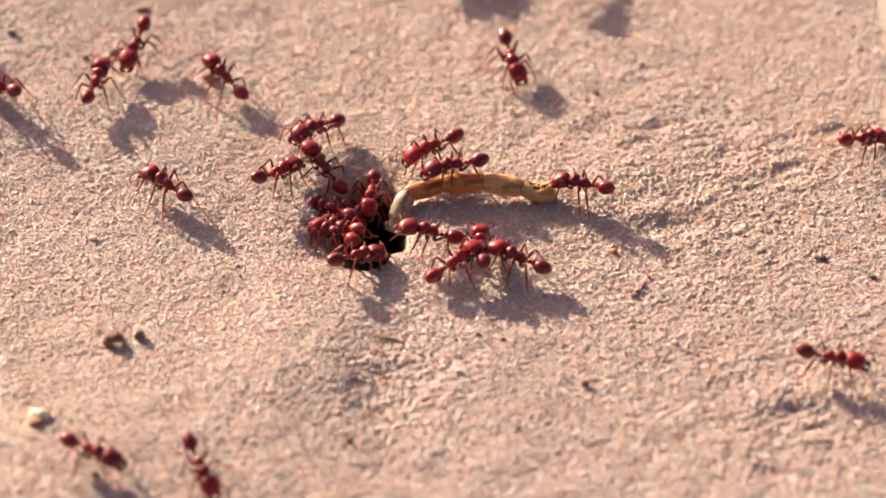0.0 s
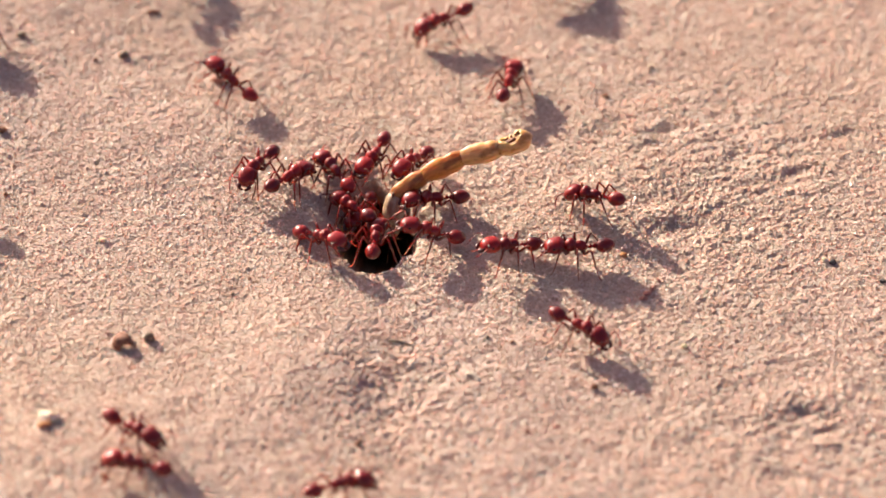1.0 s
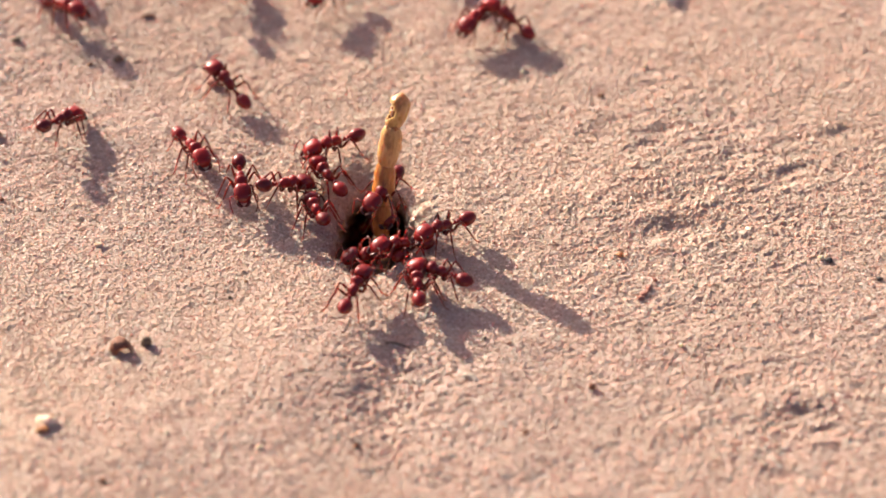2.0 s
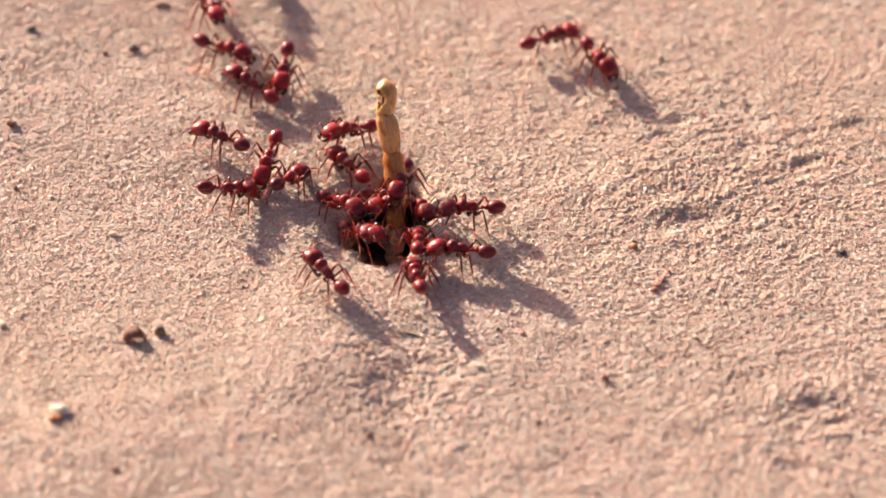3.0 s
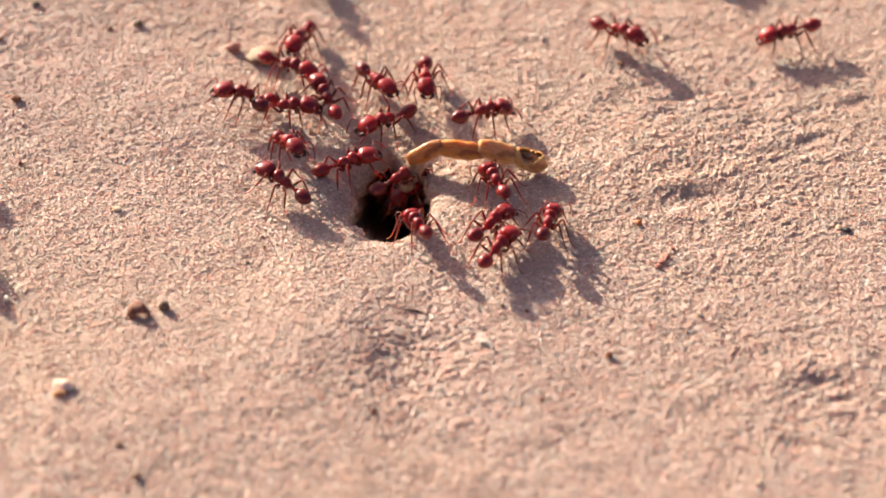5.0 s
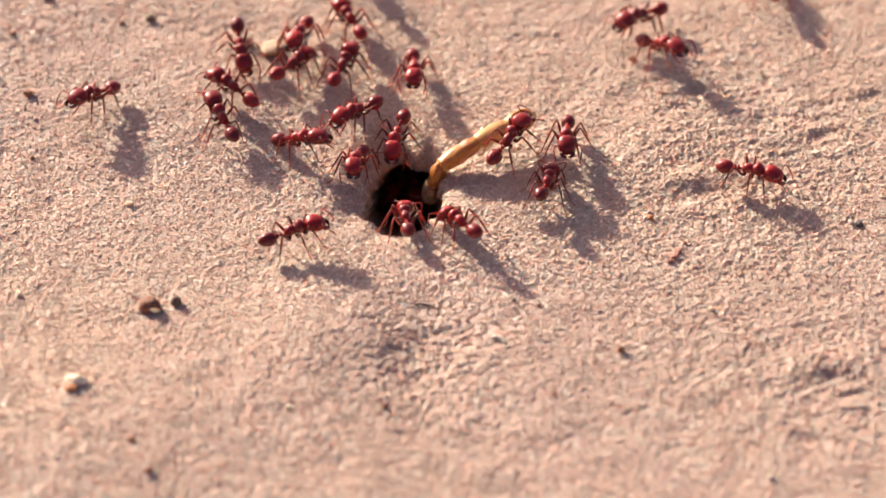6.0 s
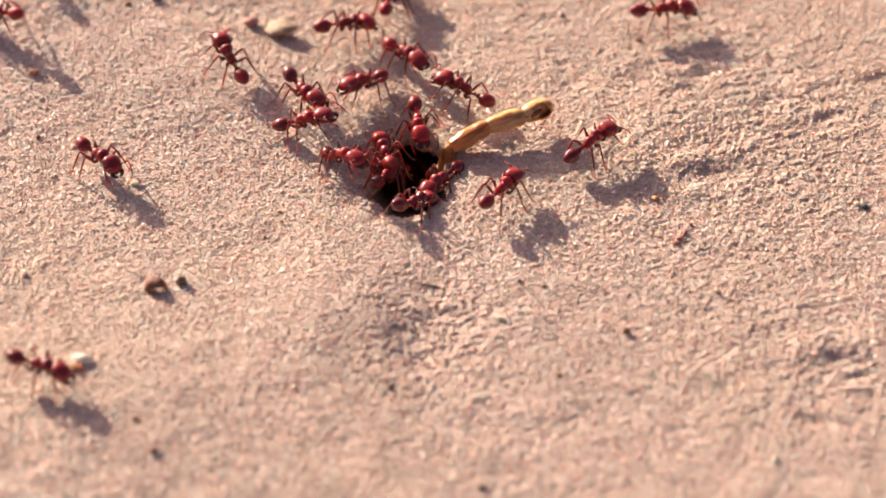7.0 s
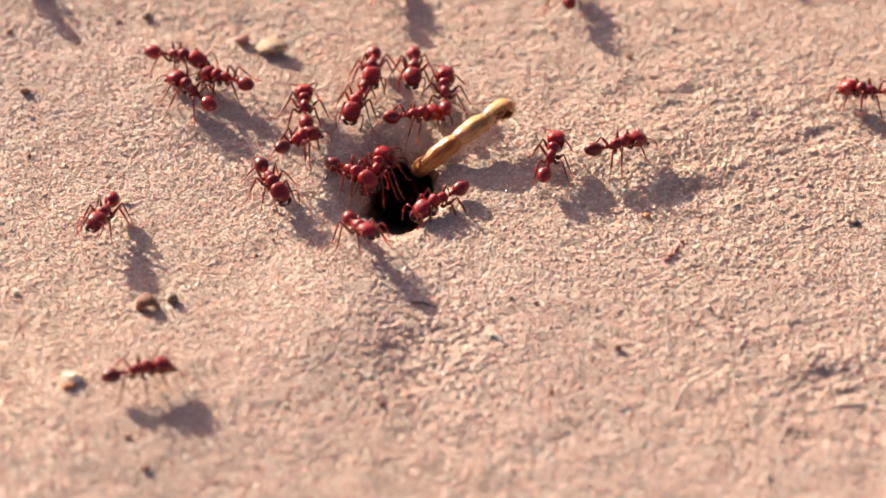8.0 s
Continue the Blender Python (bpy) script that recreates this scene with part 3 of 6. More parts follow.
def curled_leaf(name, label, x, y, size, turn, material):
    """A dry leaf scrap curled into an arch, with a ragged rim and thickness."""
    bm = bmesh.new()
    rows, cols = 12, 7
    grid = []
    for layer in (0, 1):
        sheet = []
        for i in range(rows + 1):
            a = math.pi * (0.02 + 1.12 * i / rows)
            line = []
            for j in range(cols + 1):
                v = j / cols - 0.5
                edge = 1 + 0.25 * noise.noise(Vector((i * 0.5, j * 0.7, x)))
                r = size * (0.62 - 0.07 * layer) * edge * (1 - 0.5 * abs(v))
                line.append(bm.verts.new((r * math.cos(a), v * size * 1.2 * (1 - 0.35 * i / rows), r * math.sin(a) * 1.05)))
            sheet.append(line)
        grid.append(sheet)
    for layer in (0, 1):
        for i in range(rows):
            for j in range(cols):
                f = [grid[layer][i][j], grid[layer][i + 1][j], grid[layer][i + 1][j + 1], grid[layer][i][j + 1]]
                bm.faces.new(f if layer == 0 else f[::-1])
    for i in range(rows):
        for j in (0, cols):
            bm.faces.new((grid[0][i][j], grid[0][i + 1][j], grid[1][i + 1][j], grid[1][i][j]))
    for j in range(cols):
        for i in (0, rows):
            bm.faces.new((grid[0][i][j], grid[0][i][j + 1], grid[1][i][j + 1], grid[1][i][j]))
    ob = tagged(part(name, bm, material), label, "plant crumb")
    ob.matrix_basis = mm(x, y, skin(x, y) - 0.05, turn)
    return ob


def straw(name, label, x, y, length, thick, turn, material, bend=0.15):
    """A scrap of straw lying on the sand."""
    bm = bmesh.new()
    points = [(length * (u - 0.5), bend * length * math.sin(math.pi * u), 0.08 * math.sin(5 * u)) for u in (k / 6 for k in range(7))]
    tube(bm, points, [thick * (0.5 + 0.5 * math.sin(math.pi * (0.15 + 0.7 * k / 6))) for k in range(7)], 8)
    ob = tagged(part(name, bm, material), label, "straw")
    ob.matrix_basis = mm(x, y, skin(x, y) + 0.7 * thick, turn)
    return ob


def litter():
    curled_leaf("leaf_scrap", "curled brown dry leaf scrap on the sand", -37.3, -15.5, 2.2, 25, LEAF)
    bit("plant_crumb", "olive brown plant crumb on the sand", "plant crumb", OLIVE, -34.2, -14.8, (0.65, 0.5, 0.7), 3)
    bit("white_pebble", "chalky white pebble half buried in sand", "pebble", CHALK, -45.1, -29.4, (1.25, 0.9, 0.6), 5)
    bit("rust_pebble", "small rusty orange pebble beside the white one", "pebble", RUST, -45.6, -30.7, (0.8, 0.5, 0.4), 6)
    for k, (x, y, sx) in enumerate([(25.5, -6.6, 0.5), (26.0, -5.7, 0.6), (26.6, -4.8, 0.5), (27.4, -3.2, 0.35)]):
        bit("red_crumb", "dark reddish soil crumb in a little cluster", "crumb", CLAY, x, y, (sx, 0.4 * sx + 0.1, 0.24), 7 + k, 0.5, 40 * k, "reddish crumbs")
    bit("dark_crumb", "dark brown upright crumb casting a shadow", "crumb", BROWN, 19.1, -23.0, (0.42, 0.3, 0.5), 12)
    bit("black_pebble", "shiny blackish pebble on the sand", "pebble", SOOT, 49.0, 0.4, (0.46, 0.4, 0.3), 14)
    bit("grey_pebble", "small pale grey pebble touching the black one", "pebble", CHALK, 48.0, 0.9, (0.35, 0.3, 0.25), 15)
    bit("grey_pebble", "dark grey pebble on the sand", "pebble", SOOT, 54.9, -3.0, (0.42, 0.36, 0.28), 16)
    straw("straw_scrap", "bleached pale straw scrap on the sand", 4.6, -21.4, 2.0, 0.34, -38, FLAKE)
    straw("straw_scrap", "thin brown straw half sunk in the sand", -4.0, -14.9, 3.2, 0.16, -18, OLIVE, 0.08)
    bit("white_chip", "small white stone chip on the sand", "stone chip", CHALK, -41.0, 3.8, (0.55, 0.3, 0.3), 18)
    spots = [(9.4, -15.0, 0.38), (6.4, -14.1, 0.36), (11.0, -30.9, 0.42), (22.0, 33.8, 0.6), (-40.5, 40.0, 0.85), (-55.2, 25.0, 0.75), (-44.1, 39.1, 0.45), (-24.5, -6.2, 0.3),
             (-22.6, -3.3, 0.32), (-2.2, -7.6, 0.33), (-54.0, 43.7, 0.7), (-58.1, 36.7, 0.5), (-53.7, 12.7, 0.45), (30.1, -20.3, 0.25), (-38.1, -39.3, 0.5), (-35.8, -44.5, 0.6), (1.9, -49.8, 0.6), (-8.8, -33.0, 0.5)]
    for k, (x, y, s) in enumerate(spots):
        s *= 0.8
        dark = k % 3 != 1
        bit("soil_crumb", "small dark soil crumb on the sand" if dark else "small olive brown crumb on the sand", "crumb", BROWN if dark else OLIVE, x, y, (s, 0.8 * s, 0.7 * s), 20 + k, 0.4, 37 * k, "scattered crumbs")
    for k, (x, y, s) in enumerate([(30.1, -15.5, 0.4), (35.6, -44.8, 0.45), (-53.3, -13.2, 0.5), (23.3, 1.5, 0.5), (28.0, 40.0, 0.4), (12.0, 39.0, 0.4), (-31.0, -31.1, 0.3), (-20.0, -33.4, 0.35)]):
        bit("stone_chip", "tiny pale stone chip on the sand", "stone chip", CHALK if k != 3 else RUST, x, y, (s, 0.7 * s, 0.6 * s), 50 + k, 0.4, 51 * k, "pale chips")
    bit("soil_clod", "reddish soil clod beside the seed husk", "clod", CLAY, -27.9, 35.4, (0.9, 0.7, 0.6), 61)
    straw("straw_scrap", "brown twig scrap on the sand", -37.1, 49.1, 1.8, 0.22, 12, BROWN, 0.1)


def make_husk():
    """A broken seed husk: a pale ragged cap over a brown wedge."""
    husk = tagged(new("seed_husk"), "pale beige seed husk carried and dropped by ants", "seed husk")
    bm = bmesh.new()
    pebble(bm, (1.45, 1.15, 1.0), 31, 0.3, 3)
    for v in bm.verts:
        v.co.x *= 0.72 + 0.28 * v.co.z
        v.co.z = 0.6 + 0.65 * v.co.z
    part("kernel", bm, BROWN, husk, "brown shaded underside")
    bm = bmesh.new()
    pebble(bm, (2.0, 1.35, 0.62), 33, 0.4, 3)
    for v in bm.verts:
        v.co.z = 1.05 + 0.75 * v.co.z - 0.08 * v.co.x**2 + 0.12 * v.co.x
    part("shell", bm, HUSK, husk, "pale beige hollow shell")
    return husk


ground()
loose_grains(170000)
litter()
husk = make_husk()
pod, pieces = make_pod()
idle = [make_ant()]
for _ in range(39):
    idle.append(copy_thing(idle[0], Matrix()))


def go(rows, label=""):
    """Key one ant: rows of seconds, millimetres x, y, z of its base, heading and tip in degrees; then its steps."""
    ant = tagged(idle.pop(), label)
    where = lambda x, y, z, turn, tip: mm(x, y - 0.3, z) @ Matrix.Translation((0, 0, BODY * MM)) @ mm(0, 0, 0, turn, tip) @ Matrix.Translation((0, 0, -BODY * MM))
    walk(ant, [(t, where(*place)) for t, *place in rows])
    seconds = [r[0] for r in rows]
    xs, ys, turns = ([r[k] for r in rows] for k in (1, 2, 4))
    phase, gait = random.random(), []
    for k in range(81):
        now, then = k / 10, max(k - 1, 0) / 10
        way = math.hypot(np.interp(now, seconds, xs) - np.interp(then, seconds, xs), np.interp(now, seconds, ys) - np.interp(then, seconds, ys))
        way += 0.03 * abs(np.interp(now, seconds, turns) - np.interp(then, seconds, turns))
        phase += min(way / 6.0, 0.37)
        gait.append((now, phase))
    # the head looks about and the hind body bobs
    nods = lambda wide, tall, droop: [(t, random.uniform(-wide, wide), droop + random.uniform(-tall, tall)) for t in (0, 0.9, 1.7, 2.6, 3.5, 4.3, 5.2, 6.1, 7.0, 8.0)]
    for hinge, names, rows_of_nods in ((NECK, ("head",), nods(15, 11, -5)), (TAIL, ("waist", "gaster"), nods(5, 9, 0))):
        swung = [(t, Matrix.Translation(hinge * MM) @ mm(0, 0, 0, yaw, tip) @ Matrix.Translation(-hinge * MM)) for t, yaw, tip in rows_of_nods]
        for one in ant.children:
            if one.name.startswith(names):
                walk(one, swung)
    for one in [c for c in ant.children if c.name.startswith("leg")]:
        spot = one.matrix_basis.translation / MM
        pair, s = min(range(3), key=lambda i: abs(HIPS[i][0] - spot.x)), (1 if spot.y > 0 else -1)
        x, y, splay = HIPS[pair]
        shift = 0.5 * ((pair + (s > 0)) % 2) + random.uniform(-0.06, 0.06)
        rest = random.uniform(-7, 7)
        steps = []
        for t, p in gait:
            a = 2 * math.pi * (p + shift)
            steps.append((t, mm(x, y * s, BODY - 0.38, -s * (splay + rest + 17 * math.sin(a)), 0, s * (3 + 9 * max(0.0, math.cos(a))))))
        kept = [steps[0]] + [b for a, b, c in zip(steps, steps[1:], steps[2:]) if a[1] != b[1] or b[1] != c[1]] + [steps[-1]]
        walk(one, kept)


def haul(rows):
    """Key the pod's segments: rows of seconds and the six joints from base to tip, in millimetres."""
    back = pod.matrix_basis.inverted()
    for k, piece in enumerate(pieces):
        keyed = []
        for t, *joints in rows:
            a, b = Vector(joints[k]), Vector(joints[k + 1])
            along = (b - a).normalized()
            side = Vector((-0.5, 0.6, 0.6)).cross(along)
            side.normalize()
            up = along.cross(side)
            roll = radians(np.interp(t, [0, 5, 6.5, 8], [25, 30, 135, 155]))
            side, up = math.cos(roll) * side + math.sin(roll) * up, math.cos(roll) * up - math.sin(roll) * side
            turn = Matrix((along, side, up)).transposed().to_4x4()
            keyed.append((t, back @ Matrix.Translation((a + b) / 2 * MM) @ turn))
        walk(piece, keyed)


def motions():
    """The ants' ways, their steps, and the pod as it is hauled into the nest."""
    go([
        (0, -7.99, 12.16, -4.6, -107.6, 9.7), (0.5, -8.63, 12.59, -4.6, -107.6, 11.2), (1, -9.07, 12.84, -4.6, -108.9, 10.8),
        (1.5, -6.58, 12.95, -4.6, -110.3, 13.7), (2.2, -4.82, 13.85, -4.6, -83.3, 11.2), (2.8, -3.16, 13, -4.6, -69.9, 16.8),
        (3.5, -3.82, 11.14, -4.6, -69.2, 16), (3.667, -4.15, 11.37, -4.6, -128.27, 6.3), (3.833, -4.47, 11.6, -4.6, -187.33, -3.4),
        (4, -4.8, 11.83, -4.6, -246.4, -13.1), (4.5, -5.19, 10.27, -4.6, -244.9, -12.8), (4.7, -5.2, 9.23, -4.6, -244, -14.2),
        (5.4, -5.67, 28.3, -19.6, -244, -20), (8, -5.67, 28.3, -19.6, -244, -20),
    ], "dark red harvester ant climbing in the nest hole")
    go([
        (0, -7.72, 29.79, -20.7, -158.9, -20), (2.3, -7.72, 29.79, -20.7, -158.9, -20), (2.8, -6.78, 14.13, -4.6, -158.9, 22),
        (3.2, -7.79, 13.83, -4.6, -158.5, 22), (3.5, -8.26, 12.76, -4.6, -158.8, 22), (4, -0.51, 8.31, -0.6, -116.8, 21.3),
        (4.5, -0.52, 6.4, -0.27, -115.8, 21), (4.7, -0.93, 6.13, -0.39, -139.8, 22), (5.4, -7.72, 29.79, -20.7, -139.8, -20),
        (8, -7.72, 29.79, -20.7, -139.8, -20),
    ], "dark red harvester ant climbing in the nest hole")
    go([
        (0, -7.71, 31.27, -21.8, 145.2, -20), (3.2, -7.71, 31.27, -21.8, 145.2, -20), (3.7, -11.8, 12.31, -1.22, 145.2, -22),
        (3.85, -13.28, 13.71, -0.42, 191.8, -1.2), (4, -14.75, 15.3, 0.23, 238.3, 19.6), (4.5, -15.8, 14.3, 0.24, 237.6, 9.3),
        (4.7, -15.82, 13.97, 0.24, 238.2, 11.9), (5.4, -7.71, 31.27, -21.8, 238.2, -20), (8, -7.71, 31.27, -21.8, 238.2, -20),
    ], "red harvester ant crowding beside the nest hole")
    go([
        (0, -5.65, 32.75, -22.9, 169.1, -20), (3.2, -5.65, 32.75, -22.9, 169.1, -20), (3.6, -8.23, 14.12, -4.6, 169.1, -22),
        (3.8, -10.29, 12.77, -2.8, 117.85, -20.6), (4, -12.36, 11.67, -1.21, 66.6, -19.2), (4.5, -12.73, 10.5, -1.49, 64, -16.4),
        (4.7, -12.78, 10.11, -1.45, 64.2, -15.7), (5.4, -5.65, 32.75, -22.9, 64.2, -20), (8, -5.65, 32.75, -22.9, 64.2, -20),
    ], "red harvester ant crowding beside the nest hole")
    go([
        (0, -32.17, 11.3, 0.29, 135, 4.7), (0.2, -37.79, 11.88, 0.24, 143.1, -20.3), (0.5, -45.25, 10.68, 0.15, 140.5, -21.9),
        (0.7, -51.02, 9.38, 0.12, 207.1, 17.5), (1, -60, 8.04, 0.1, 182.8, 0.3), (2.733, -62.4, -2.84, 0.08, 233.37, 1.6),
        (4.467, -64.79, -13.71, 0.05, 283.93, 2.9), (6.2, -67.19, -24.59, 0.03, 334.5, 4.2), (6.7, -60.41, -30.23, 0.17, 341.9, -5.4),
        (7, -49.65, -32.68, 0.51, 338.6, -2.4), (7.2, -43.65, -35.2, 0.67, 323.4, -8), (7.5, -45.41, -35.15, 0.64, 305.2, 1.3),
        (7.7, -42.23, -33.42, 0.68, 348.1, 7.8), (8, -37.29, -30.32, 0.59, 372.9, -0),
    ], "red harvester ant wandering on open sand")
    go([
        (0, -25.7, 32.78, 0.66, 134.7, 18.6), (0.2, -25.84, 33.01, 0.66, 142.3, 21.1), (0.5, -25.92, 32.55, 0.67, 140.8, 17.3),
        (0.7, -25.92, 32.51, 0.68, 141.6, 17), (1, -26.1, 32.54, 0.68, 142.5, 20.9), (1.2, -25.86, 32.81, 0.67, 124.9, 22),
        (1.5, -26.03, 32.26, 0.69, 126.4, 0), (1.7, -25.85, 32.45, 0.67, 126.5, 22), (2.8, -25.62, 31.45, 0.68, 139.2, 9),
        (3, -24.74, 30.36, 0.66, 143.8, 9), (3.2, -24.51, 29.16, 0.68, 154.7, 0.1), (3.5, -24.12, 25.92, 0.74, 158.2, -6.1),
        (3.7, -23.31, 24.76, 0.71, 155.2, -8.5), (4, -22.13, 23.05, 0.65, 152.2, -19), (4.2, -21.17, 23.34, 0.59, 190.3, 22),
        (4.5, -21.23, 23.04, 0.6, 235.6, 18.4), (4.7, -22.67, 23.26, 0.68, 213.9, 21), (5.8, -29, 22.71, 0.99, 151.5, 6.3),
        (6, -29.02, 23.23, 1, 138.6, 7.5), (6.2, -28.99, 23.72, 1.01, 136.9, 9.3), (6.5, -29.89, 24.38, 1.05, 130, 11.7),
        (6.7, -30.11, 25.14, 1.06, 123, 16.6), (7, -30.14, 24.96, 1.06, 121.3, 20.6), (7.2, -30.15, 25.38, 1.06, 125, 21.8),
        (7.5, -30.19, 25.2, 1.06, 113.6, 22), (7.7, -32.63, 22.3, 1.03, 127.4, 8.2), (8, -33.74, 22.06, 1.01, 133.5, 7),
    ], "red harvester ant standing among pulling nestmates")
    go([
        (0, 11.04, 38.13, 0.02, -77.1, -10.7), (0.2, 7.14, 26.76, 0.02, -138.4, 2.2), (0.5, 3.73, 19.31, 0.9, -90.1, 8.4),
        (0.7, 3.94, 18.15, 1.4, -100.5, 20.6), (1, -2.57, 16.69, 0.4, -124.5, 11.2), (1.2, -6.65, 17.4, -2.6, -97.2, 12.7),
        (1.4, -5.03, 34.24, -24, -97.2, -20), (4.2, -5.03, 34.24, -24, -97.2, -20), (4.3, -5.75, 31.22, -19.87, -154.3, -15.53),
        (4.4, -6.48, 14.69, -5.73, -211.4, -11.07), (4.5, -7.2, 11.67, -1.6, -268.5, -6.6), (4.7, -6.37, 10.79, -2.6, -274.6, -10.5),
        (5.067, -6.53, 11.66, -3.6, -329.33, -0.03), (5.433, -6.68, 12.53, -4.6, -384.07, 10.43), (5.8, -6.84, 13.4, -5.6, -438.8, 20.9),
        (6.2, -5.03, 34.24, -24, -438.8, -20), (6.5, -8.33, 10.42, -4.6, -480, 21.9), (6.7, -7.07, 10.58, -6.6, -477.1, 26.5),
        (7, -5.03, 34.24, -24, -477.1, -20), (8, -5.03, 34.24, -24, -477.1, -20),
    ], "dark red harvester ant climbing down the hole")
    go([
        (0, 0.99, 19.43, 0.02, -151.2, -8.4), (0.2, -2.47, 18.22, -0.3, -137.6, -15.1), (0.5, -6.14, 16.83, -0.95, -101.2, -13.8),
        (0.7, -6.43, 17.12, -0.97, -93, -8.5), (1, -7.54, 19.36, -0.85, -112.3, -1.1), (1.2, -9.7, 20.86, -0.21, -131.2, 4.7),
        (1.5, -11.68, 20.79, 0.07, -149.7, 0), (1.7, -12.16, 20.64, 0.15, -147.6, 0), (2.8, -12.05, 22.03, 0.18, -179.2, -0),
        (3, -11.83, 21.67, 0.16, -145.1, 13.4), (3.2, -12.27, 20.67, 0.16, -138.3, 17.3), (3.5, -9.68, 22.35, 0.03, -125, 3.6),
        (3.7, -8.29, 21.77, -0.22, -98.8, 2.9), (4, -8.19, 22.85, -0.03, -114.1, 7.8), (4.2, -6.79, 22.82, 0.03, -123.9, 10.7),
        (4.5, -6.45, 21.26, -0.15, -135.2, 13.5), (4.7, -7.79, 20.53, -0.52, -147.1, 8), (5.8, -7.51, 18.26, -1.22, -123.6, 0.2),
        (6, -8.1, 16.87, -1.54, -102.9, -9.4), (6.2, -7.66, 16.52, -2.44, -96.7, -11.6), (6.5, -6.32, 16.72, -1.4, -86, -2.9),
        (6.7, -6.16, 15.97, -1.38, -90.9, -0.1), (7, -6.19, 14.9, -0.95, -86.1, -1.9), (7.2, -5.77, 15.88, -1.4, -86.2, 2.5),
        (7.5, -6.25, 16.77, -1.34, -73, 7.3), (7.7, -5.34, 17.47, -0.74, -64.8, 9.8), (7.85, -5.39, 18.2, -0.55, -20.6, -2.2),
        (8, -5.44, 18.93, -0.37, 23.5, -14.3),
    ], "red harvester ant backing off above the hole")
    go([
        (0, 3.7, 13.91, 1.4, -166.7, 0), (0.2, 1.49, 10.56, 1.4, -129.9, -0), (0.5, 1.77, 9.03, 0.9, -157.7, 0), (0.7, 1.75, 8.71, 0.34, -142, 4.8),
        (1, 0.04, 10.26, -0.52, -170.8, 3.8), (1.2, -1.26, 12.57, -0.47, -127, 0), (1.5, -2.87, 12.44, -1.6, -120, 0.2),
        (1.7, -5.67, 12.11, -0.6, -120, -3.3), (2.8, -5.19, 10.78, 0.4, -105.8, 2.4), (3, -5.28, 11.61, 0.4, -102.2, 5.4),
        (3.2, -5.61, 11.37, 1.4, -103.5, 1.1), (3.5, -2.77, 11.96, 2.4, -111.9, -19.7), (3.7, -6.53, 8.17, 0.4, -109.7, 15),
        (4, -3.66, 15.71, 2.4, -35.2, 20.4), (4.1, -4.83, 15.48, 1.9, 8.25, 0.95), (4.2, -5.99, 15.26, 1.4, 51.7, -18.5),
        (4.5, -3.2, 21.62, 0.05, 3.3, -22), (4.7, 0.59, 20.81, 0.02, 47.2, -16.3), (5.25, 5.72, 20.46, 0.21, -1.1, -1.25),
        (5.8, 10.85, 20.12, 0.4, -49.4, 13.8), (6, 13.16, 15.01, 0.15, -93.1, 8.2), (6.2, 11.47, 14.97, 0.1, -123.6, 13.7),
        (6.5, 6.34, 9.56, 0.02, -131.7, 6.8), (6.7, 2.66, 8, 0.01, -147, 10.2), (7, -3.19, 5.5, -2.6, -126.1, 2.4),
        (7.2, -3.93, 5, -2.6, -125.4, 4.4), (7.4, -5.92, 9.19, -6.6, -118.8, 14.8), (7.6, -6.9, 35.72, -25.1, -118.8, -20),
        (8, -6.9, 35.72, -25.1, -118.8, -20),
    ], "dark red harvester ant clambering over the pod")
    go([
        (0, 19.64, 11.47, 0.4, 155.8, -8.3), (0.2, 19.15, 11.12, 0.4, 150.9, -15.6), (0.5, 17.18, 11.24, 0.4, 155.4, -6.9),
        (0.7, 20.53, 9.55, 0.31, 202, 15.7), (1, 19.76, 9.86, 0.33, 154.9, -10.7), (1.2, 19.91, 9.71, 0.32, 138.4, -1.2),
        (1.5, 12.57, 23.65, 0.01, 113.4, -11.6), (1.7, 6.94, 36.71, 0.03, 123.9, -13.1), (1.9, 1.67, 51.08, 0.1, 119.6, -4.1),
        (2.2, 5.26, 68.37, 0.08, 140.8, -10.5), (5.4, 35.92, 49.62, 0, 207.2, 12.2), (5.8, 27.9, 40.87, 0, 204.8, 3.5),
        (6, 23.25, 39.83, 0, 218.7, 10.4), (6.2, 14.64, 34.85, 0.01, 213.3, 1.9), (6.5, 1.82, 43.39, 0.08, 222.2, 8.9),
        (7, 0.06, 57.05, 0.14, 180.6, 22), (8, 0.06, 57.05, 0.14, 180.6, 22),
    ], "glossy red harvester ant gripping the pod tip")
